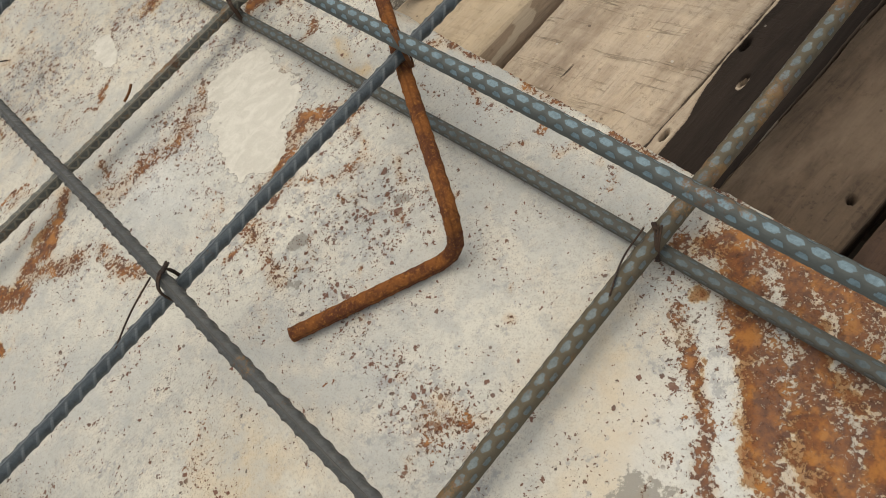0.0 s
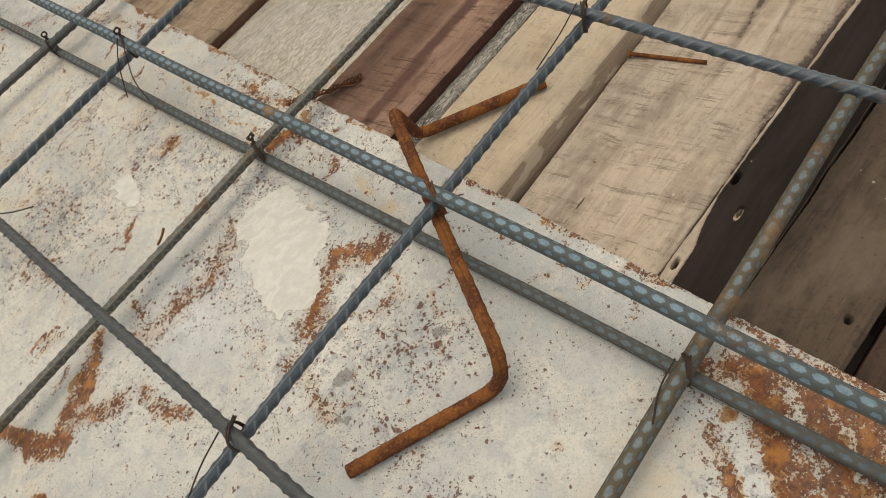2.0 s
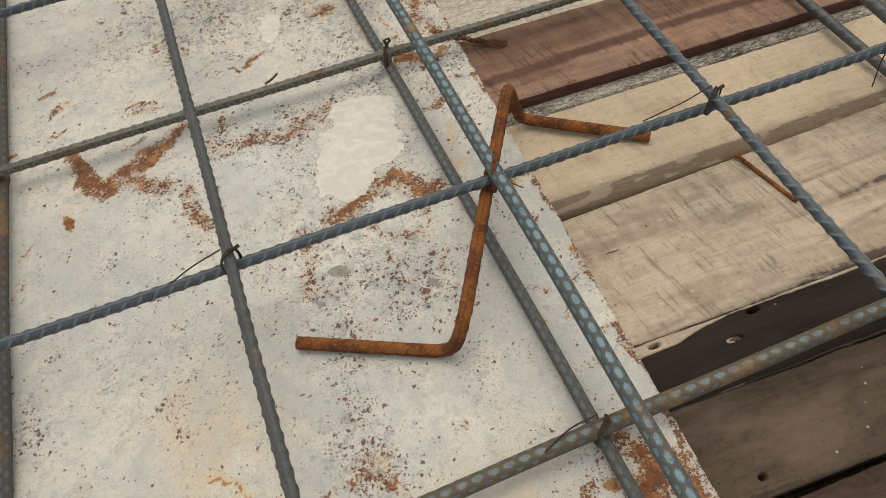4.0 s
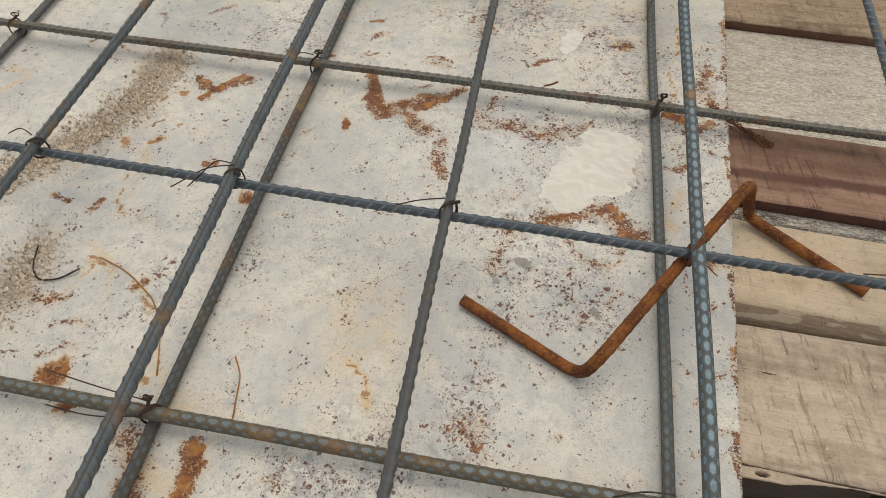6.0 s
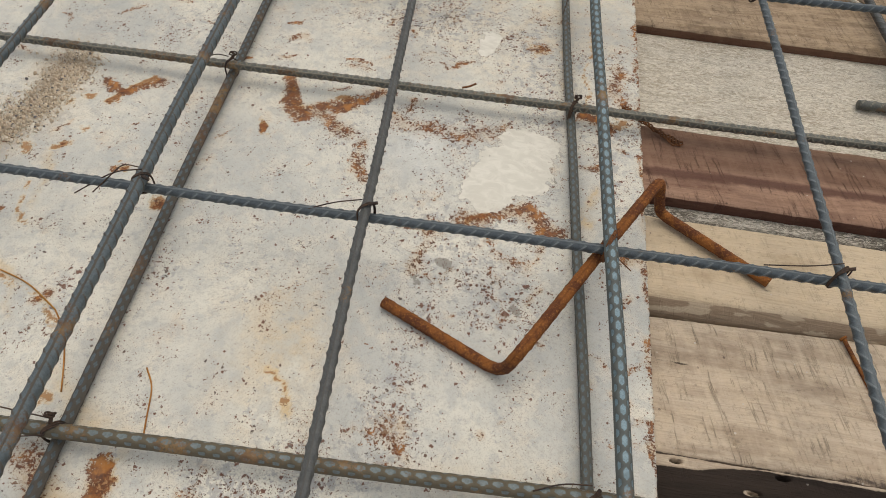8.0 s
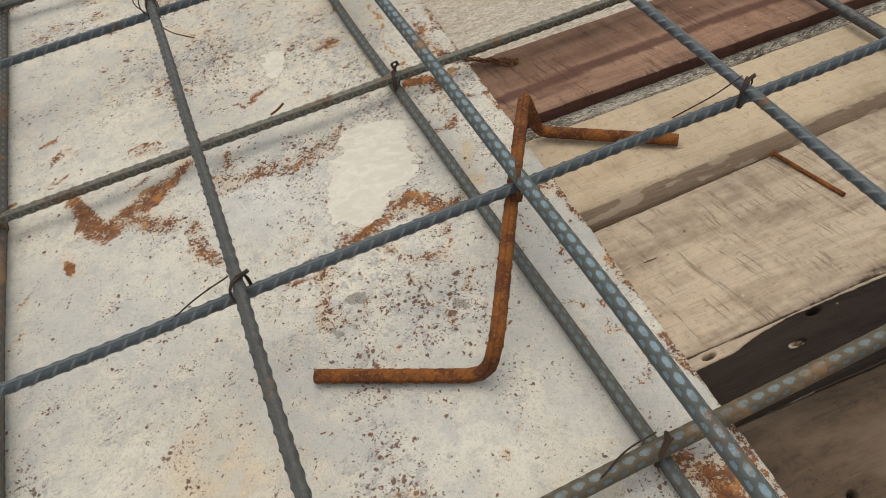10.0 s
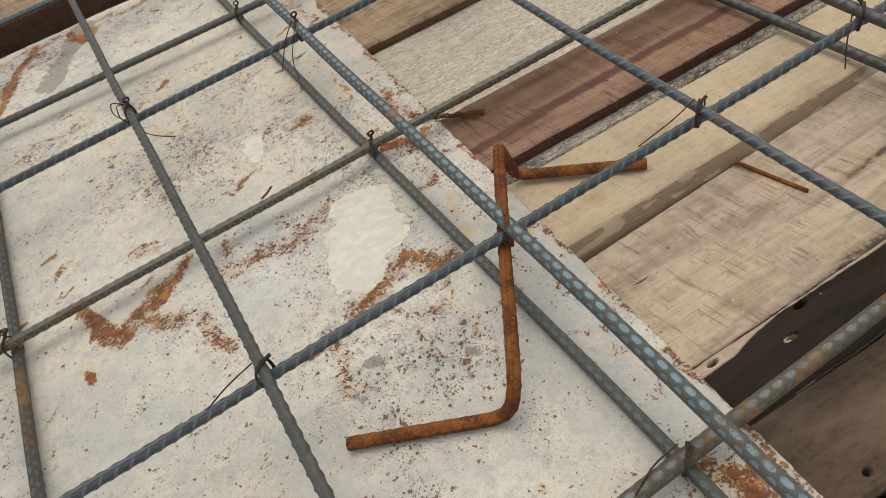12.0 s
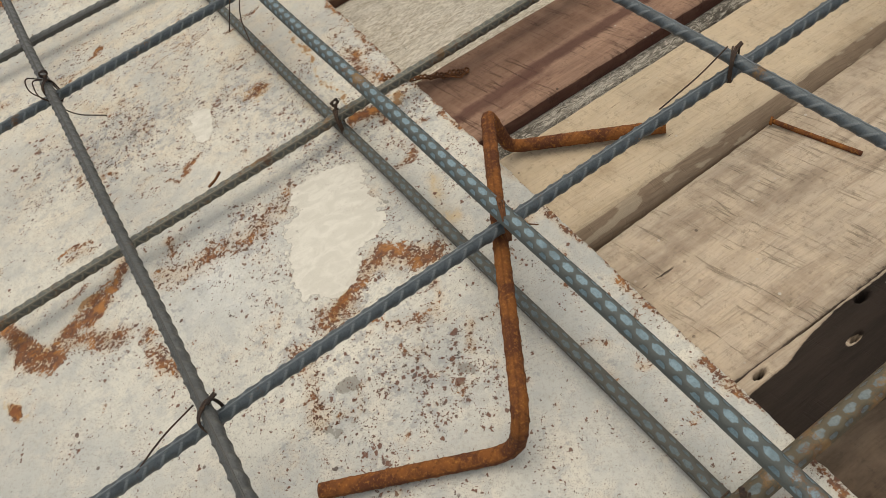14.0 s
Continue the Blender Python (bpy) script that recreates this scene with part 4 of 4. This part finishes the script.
# ---- the bent chair bar that carries the top mat ----
near_half = round_path([(0.0262, -0.0470, 0.0060), (0.1400, -0.0980, 0.0058), (0.1500, -0.0985, 0.0450), (0.2050, 0.0010, 0.0492)], 0.0011, 0.021)
far_half = round_path([(0.2050, 0.0010, 0.0492), (0.2650, 0.1065, 0.0535), (0.2775, 0.1075, 0.0060), (0.3800, 0.0425, 0.0035)], 0.0011, 0.0105)
chair = np.concatenate([near_half, far_half[1:]])
rad, high = ribbed_radius(len(chair) * 0.0011, len(chair), 18, 0.0052, 0.0120, "slant", 0.4, 0.0005)
grit = np.array([0.00025 * noise.noise((k * 0.31, s * 0.9, 3)) for k in range(len(chair)) for s in range(18)]).reshape(len(chair), 18)
chair_thing = new("bar_chair")
chair_thing.location = (0.2, 0.0, 0.0)
tagged(chair_thing, "bent orange-rusted steel spacer bar standing under the top mat", "bar chair")
verts, faces = sweep(chair, rad + grit, 18)
run = len(chair) - 1
marks = [np.argmin(np.linalg.norm(chair - np.array(p), axis=1)) for p in ((0.1300, -0.0935, 0.0062), (0.1570, -0.0860, 0.0455), (0.2600, 0.0980, 0.0525), (0.2800, 0.1050, 0.0090))]
cuts = [0, *marks, run]
for name, first, last in zip(("foot", "leg", "crossbar", "leg", "foot"), cuts, cuts[1:]):
    quads = [f for f in faces[first * 18:last * 18]]
    if first == 0:
        quads.append(faces[-2])
    if last == run:
        quads.append(faces[-1])
    used = np.unique(np.concatenate([np.array(f) for f in quads]))
    back = {int(v): q for q, v in enumerate(used)}
    mesh = bpy.data.meshes.new(name)
    mesh.from_pydata((verts[used] - np.array(chair_thing.location)).tolist(), [], [[back[int(v)] for v in f] for f in quads])
    layer = mesh.attributes.new("rib", "FLOAT_COLOR", "POINT")
    layer.data.foreach_set("color", np.repeat(high.ravel()[used][:, None], 4, 1).astype(np.float32).ravel())
    mesh.polygons.foreach_set("use_smooth", np.full(len(mesh.polygons), True))
    mesh.materials.append(RUST)
    new(name, mesh).parent = chair_thing

# ---- tie wires ----
GAUGE = 0.00075


def helix(start, end, radius, turns, count=40):
    start, end = np.array(start, float), np.array(end, float)
    d = end - start
    d /= np.linalg.norm(d)
    u = np.cross(d, [0.3, 0.9, 0.1])
    u /= np.linalg.norm(u)
    v = np.cross(d, u)
    s = np.linspace(0, 1, count)
    return start + s[:, None] * (end - start) + radius * (np.cos(s * turns * 2 * np.pi)[:, None] * u + np.sin(s * turns * 2 * np.pi)[:, None] * v)


def wire_tie(x, y, z_low, z_high, heading, knot, ends, label, eye=False, wraps=2, material=WIRE, reach=0.0088):
    """Wire round a crossing: slanting loops, a twisted knot and loose ends."""
    holder = new("wire_tie")
    holder.location = (x, y, z_low)
    tagged(holder, label, "tie wire", "wire ties of the mats")
    mid, tall = (z_low + z_high) / 2, (z_high - z_low) / 2 + 0.0066
    for w in range(wraps):
        turn = radians(heading + 5 * w)
        a = np.linspace(0, 2 * np.pi, 34)
        flat = reach * np.sign(np.cos(a)) * np.abs(np.cos(a)) ** 0.8
        up = tall * np.sign(np.sin(a)) * np.abs(np.sin(a)) ** 0.7
        shift = 0.0014 * (w - (wraps - 1) / 2)
        px = x + flat * math.cos(turn) - shift * math.sin(turn)
        py = y + flat * math.sin(turn) + shift * math.cos(turn)
        put_sweep("loop", np.stack([px, py, mid + up], 1), GAUGE, material, holder, 6)
    kx, ky, kz = knot
    base = (x + kx * 0.35, y + ky * 0.35, z_high + 0.0062)
    tip = (x + kx, y + ky, z_high + 0.0045 + 0.35 * kz)
    put_sweep("twisted_knot", helix(base, tip, 0.0009, 3.0), GAUGE, material, holder, 6)
    put_sweep("twisted_knot", helix(base, tip, -0.0009, 3.0), GAUGE, material, holder, 6)
    if eye:
        a = np.linspace(0, 2 * np.pi, 22)
        for lean in (0.6, 2.2):
            ring = np.stack([tip[0] + 0.0034 * np.cos(a), tip[1] + 0.0024 * np.cos(a + lean), tip[2] + 0.0030 + 0.0035 * np.sin(a)], 1)
            put_sweep("eyelet", ring, GAUGE, material, holder, 6)
    for pts in ends:
        path = round_path([(x + p[0], y + p[1], p[2]) for p in pts], 0.0015, 0.02)
        put_sweep("loose_end", path, GAUGE * 0.8, material, holder, 6)
    return holder


DARK_TIE = "dark twisted tie wire round crossing bars, with loose ends"
RUSTY_TIE = "rust-brown tie wire wound round crossing bars"
za, zb, zc, zd = LOW_ALONG, LOW_ACROSS, TOP_ACROSS, TOP_ALONG
wire_tie(0.002, 0.0036, zc, zd, 40, (0.010, 0.004, 0.006), [[(-0.004, 0.006, 0.078), (-0.03, 0.004, 0.071), (-0.062, -0.006, 0.062)]], DARK_TIE)
wire_tie(-0.203, -0.0004, zc, zd, 35, (0.011, -0.004, 0.005), [[(-0.004, 0.008, 0.079), (-0.020, 0.010, 0.078), (-0.046, -0.012, 0.058)], [(0.0, 0.006, 0.079), (-0.03, 0.006, 0.070), (-0.064, -0.014, 0.055)]], DARK_TIE)
wire_tie(-0.412, -0.0045, zc, zd, 40, (0.010, -0.003, 0.006), [[(-0.005, 0.006, 0.078), (-0.020, 0.012, 0.080), (-0.034, 0.006, 0.074)]], DARK_TIE)
wire_tie(0.2155, 0.0077, zc - 0.006, zd, 60, (0.003, 0.009, 0.002), [[(0.004, 0.010, 0.055), (0.024, 0.018, 0.030), (0.030, 0.030, 0.012)], [(0.002, 0.012, 0.05), (0.016, 0.022, 0.024), (0.034, 0.022, 0.006)]], RUSTY_TIE, material=WIRE_RUST, wraps=3)
wire_tie(0.4075, 0.0115, zc, zd, 30, (0.008, 0.002, 0.0066), [[(0.0, 0.006, 0.079), (-0.022, 0.006, 0.0690), (-0.060, 0.0035, 0.0645)]], DARK_TIE, wraps=3)
wire_tie(0.590, 0.0150, zc, zd, 40, (0.004, 0.010, 0.006), [[(-0.004, 0.006, 0.074), (-0.018, -0.006, 0.050), (-0.022, -0.014, 0.030)]], DARK_TIE)
wire_tie(-0.0255, 0.4145, zc, zd, 55, (0.004, 0.006, 0.010), [[(0, 0.004, 0.08), (-0.012, 0.008, 0.088), (-0.016, 0.0, 0.078), (-0.006, -0.008, 0.066), (0.006, -0.024, 0.050), (0.030, -0.034, 0.040)], [(0.0, 0.004, 0.08), (-0.008, 0.004, 0.084), (-0.012, -0.006, 0.072), (0, -0.012, 0.06)]], DARK_TIE, eye=True)
wire_tie(0.1855, 0.4198, zc, zd, 60, (0.003, 0.008, 0.010), [[(-0.002, 0.006, 0.079), (-0.020, -0.004, 0.066), (-0.040, -0.018, 0.040)], [(0, 0, 0.079), (-0.024, -0.02, 0.05), (-0.028, -0.034, 0.03)]], DARK_TIE, eye=True)
wire_tie(0.382, 0.4247, zc, zd, 40, (0.008, -0.003, 0.0066), [[(-0.004, 0.004, 0.079), (-0.022, 0.008, 0.078)], [(0.006, 0.004, 0.079), (0.020, 0.000, 0.078), (0.022, -0.006, 0.074)]], DARK_TIE)
wire_tie(-0.2150, 0.2250, za, zb, 60, (0.003, 0.007, 0.009), [[(-0.003, 0.005, 0.027), (-0.016, 0.006, 0.028), (-0.026, 0.002, 0.026)]], DARK_TIE, eye=True)
wire_tie(0.1805, 0.2303, za, zb, 65, (0.004, 0.006, 0.010), [[(0, -0.004, 0.02), (-0.002, -0.010, 0.010), (0.002, -0.014, 0.003)]], DARK_TIE, eye=True, wraps=3)
wire_tie(0.2187, -0.1940, za, zb, 30, (0.004, 0.006, 0.007), [[(-0.002, 0.008, 0.028), (-0.024, 0.006, 0.0272), (-0.045, -0.003, 0.0262)]], RUSTY_TIE, wraps=3, reach=0.0090)
wire_tie(-0.1965, -0.2146, za, zb, 40, (-0.002, 0.008, 0.008), [[(-0.002, 0.006, 0.0285), (-0.05, 0.008, 0.0275), (-0.10, 0.012, 0.027)], [(-0.002, -0.006, 0.024), (-0.05, -0.014, 0.016), (-0.095, -0.012, 0.012)]], RUSTY_TIE, wraps=3, eye=True)
wire_tie(0.1455, 0.6235, za, zb, 60, (0.004, 0.006, 0.009), [], DARK_TIE, eye=True)
wire_tie(-0.6245, 0.2195, za, zb, 60, (0.003, 0.006, 0.009), [], DARK_TIE, eye=True)
wire_tie(0.597, 0.2360, za, zb, 60, (0.003, 0.008, 0.010), [[(-0.003, 0.006, 0.028), (-0.03, 0.008, 0.029), (-0.05, 0.007, 0.028)]], DARK_TIE, eye=True)

# ---- loose things on the deck ----
# rusted twist of wire on the reddish plank
twist = new("wire_twist")
twist.location = (0.27, 0.245, 0.0)
tagged(twist, "rusted twist of old tie wire lying on a reddish plank", "scrap wire")
spine = round_path([(0.240, 0.262, 0.004), (0.258, 0.246, 0.003), (0.282, 0.228, 0.002), (0.306, 0.216, 0.000)], 0.001, 0.02)
for k in range(3):
    a = np.arange(len(spine)) * 0.55 + k * 2.1
    wob = (1 + 0.5 * np.sin(a * 0.17 + k))[:, None] * np.stack([0.0026 * np.cos(a) * 0.6, 0.0026 * np.cos(a) * 0.8, 0.0016 * np.sin(a) + 0.0006], 1)
    put_sweep("strand", spine + wob, 0.0009, WIRE_RUST, twist, 6)
for pts in ([(0.262, 0.243, 0.003), (0.268, 0.252, 0.006), (0.258, 0.256, 0.004)], [(0.285, 0.226, 0.002), (0.296, 0.212, 0.001), (0.300, 0.213, 0.004)]):
    put_sweep("loose_end", round_path(pts, 0.001, 0.006), 0.0007, WIRE_RUST, twist, 6)

# rusty nail on the sawn plank, its head under the waney edge
nail = new("nail")
nail.location = (0.45, -0.03, -0.008)
tagged(nail, "thin brown rusted nail lying on a sawn plank", "nail")
put_sweep("shank", round_path([(0.4465, -0.0010, -0.0065), (0.456, -0.030, -0.0078), (0.4665, -0.063, -0.0083)], 0.002), 0.0019, RUST, nail, 8)
put_sweep("head", np.array([(0.4455, 0.0005, -0.0064), (0.4460, -0.0003, -0.0064), (0.4466, -0.0012, -0.0064)]), 0.0035, RUST, nail, 12)

# bent bit of wire and orange threads on the sheet
tagged(put_sweep("wire_scrap", round_path([(-0.404, -0.077, 0.002), (-0.396, -0.100, 0.001), (-0.382, -0.113, 0.001), (-0.362, -0.108, 0.001), (-0.346, -0.093, 0.0035)], 0.0015, 0.012), 0.0009, WIRE, segments=6), "short hooked dark wire lying on sandy sheet", "scrap wire")
for pts in (
    [(-0.158, -0.145, 0.001), (-0.146, -0.160, 0.0012), (-0.140, -0.185, 0.001), (-0.136, -0.200, 0.001)],
    [(-0.262, -0.106, 0.001), (-0.243, -0.125, 0.0012), (-0.230, -0.150, 0.001), (-0.218, -0.178, 0.001)],
    [(-0.335, -0.075, 0.001), (-0.300, -0.084, 0.0012), (-0.262, -0.106, 0.001)],
):
    tagged(put_sweep("rusty_thread", round_path(pts, 0.002, 0.02), 0.0007, THREAD, segments=6), "thin orange rusty thread of wire on the sheet", "scrap wire", "rusty threads")
# short stub caught on the low bar
tagged(put_sweep("wire_stub", round_path([(0.055, 0.2315, 0.0262), (0.063, 0.2340, 0.0272), (0.070, 0.2370, 0.0300)], 0.001), 0.0011, WIRE_RUST, segments=8), "short rusty wire stub caught on a ribbed bar", "scrap wire")

# splintered wood at the brown plank
for k, (x, y, length, turn) in enumerate(((0.500, 0.545, 0.040, -12), (0.518, 0.538, 0.050, -6), (0.505, 0.552, 0.030, -30))):
    c, s = math.cos(radians(turn)), math.sin(radians(turn))
    t = np.linspace(0, 1, 14)
    path = np.stack([x + t * length * c, y + t * length * s, 0.0015 + 0.006 * np.sin(t * 2.6 + k)], 1)
    tagged(put_sweep("wood_splinter", path, (0.0028 * np.sin(np.pi * (0.12 + 0.8 * t)))[:, None] * np.ones((1, 6)), WOOD_ROUGH, segments=6), "torn pale wood splinter on the brown plank", "wood splinter", "splinters")


def sand_patch():
    """Loose sand and grit: many small grains in one mesh."""
    rng = np.random.default_rng(4)
    octa = np.array([(1, 0, 0), (0, 1, 0), (-1, 0, 0), (0, -1, 0), (0, 0, 1), (0, 0, -1)], float)
    tri = np.array([(0, 1, 4), (1, 2, 4), (2, 3, 4), (3, 0, 4), (1, 0, 5), (2, 1, 5), (3, 2, 5), (0, 3, 5)])
    line = np.array([(-0.408, 0.222), (-0.411, 0.150), (-0.432, 0.090), (-0.470, 0.035), (-0.520, -0.030)])
    verts, faces = [], []
    for k in range(9500):
        if k < 7900:
            s = rng.random() ** 1.3 * 3.99
            i = int(s)
            p = line[i] + (s - i) * (line[i + 1] - line[i]) + rng.normal(0, 0.0145, 2)
        else:
            p = np.array([-0.400, -0.115]) + rng.normal(0, 1, 2) * [0.016, 0.03]
        size = 0.0006 + 0.0008 * rng.random() ** 3 + 0.0022 * rng.random() ** 12
        v = octa * size * rng.uniform(0.6, 1.2, (6, 3)) + [p[0], p[1], size * 0.4]
        faces.append(tri + 6 * k)
        verts.append(v)
    ob = put_mesh("sand", np.concatenate(verts), np.concatenate(faces), SAND, smooth=False)
    tagged(ob, "loose brown sand and grit scattered on the sheet", "sand", kind="stuff")


sand_patch()
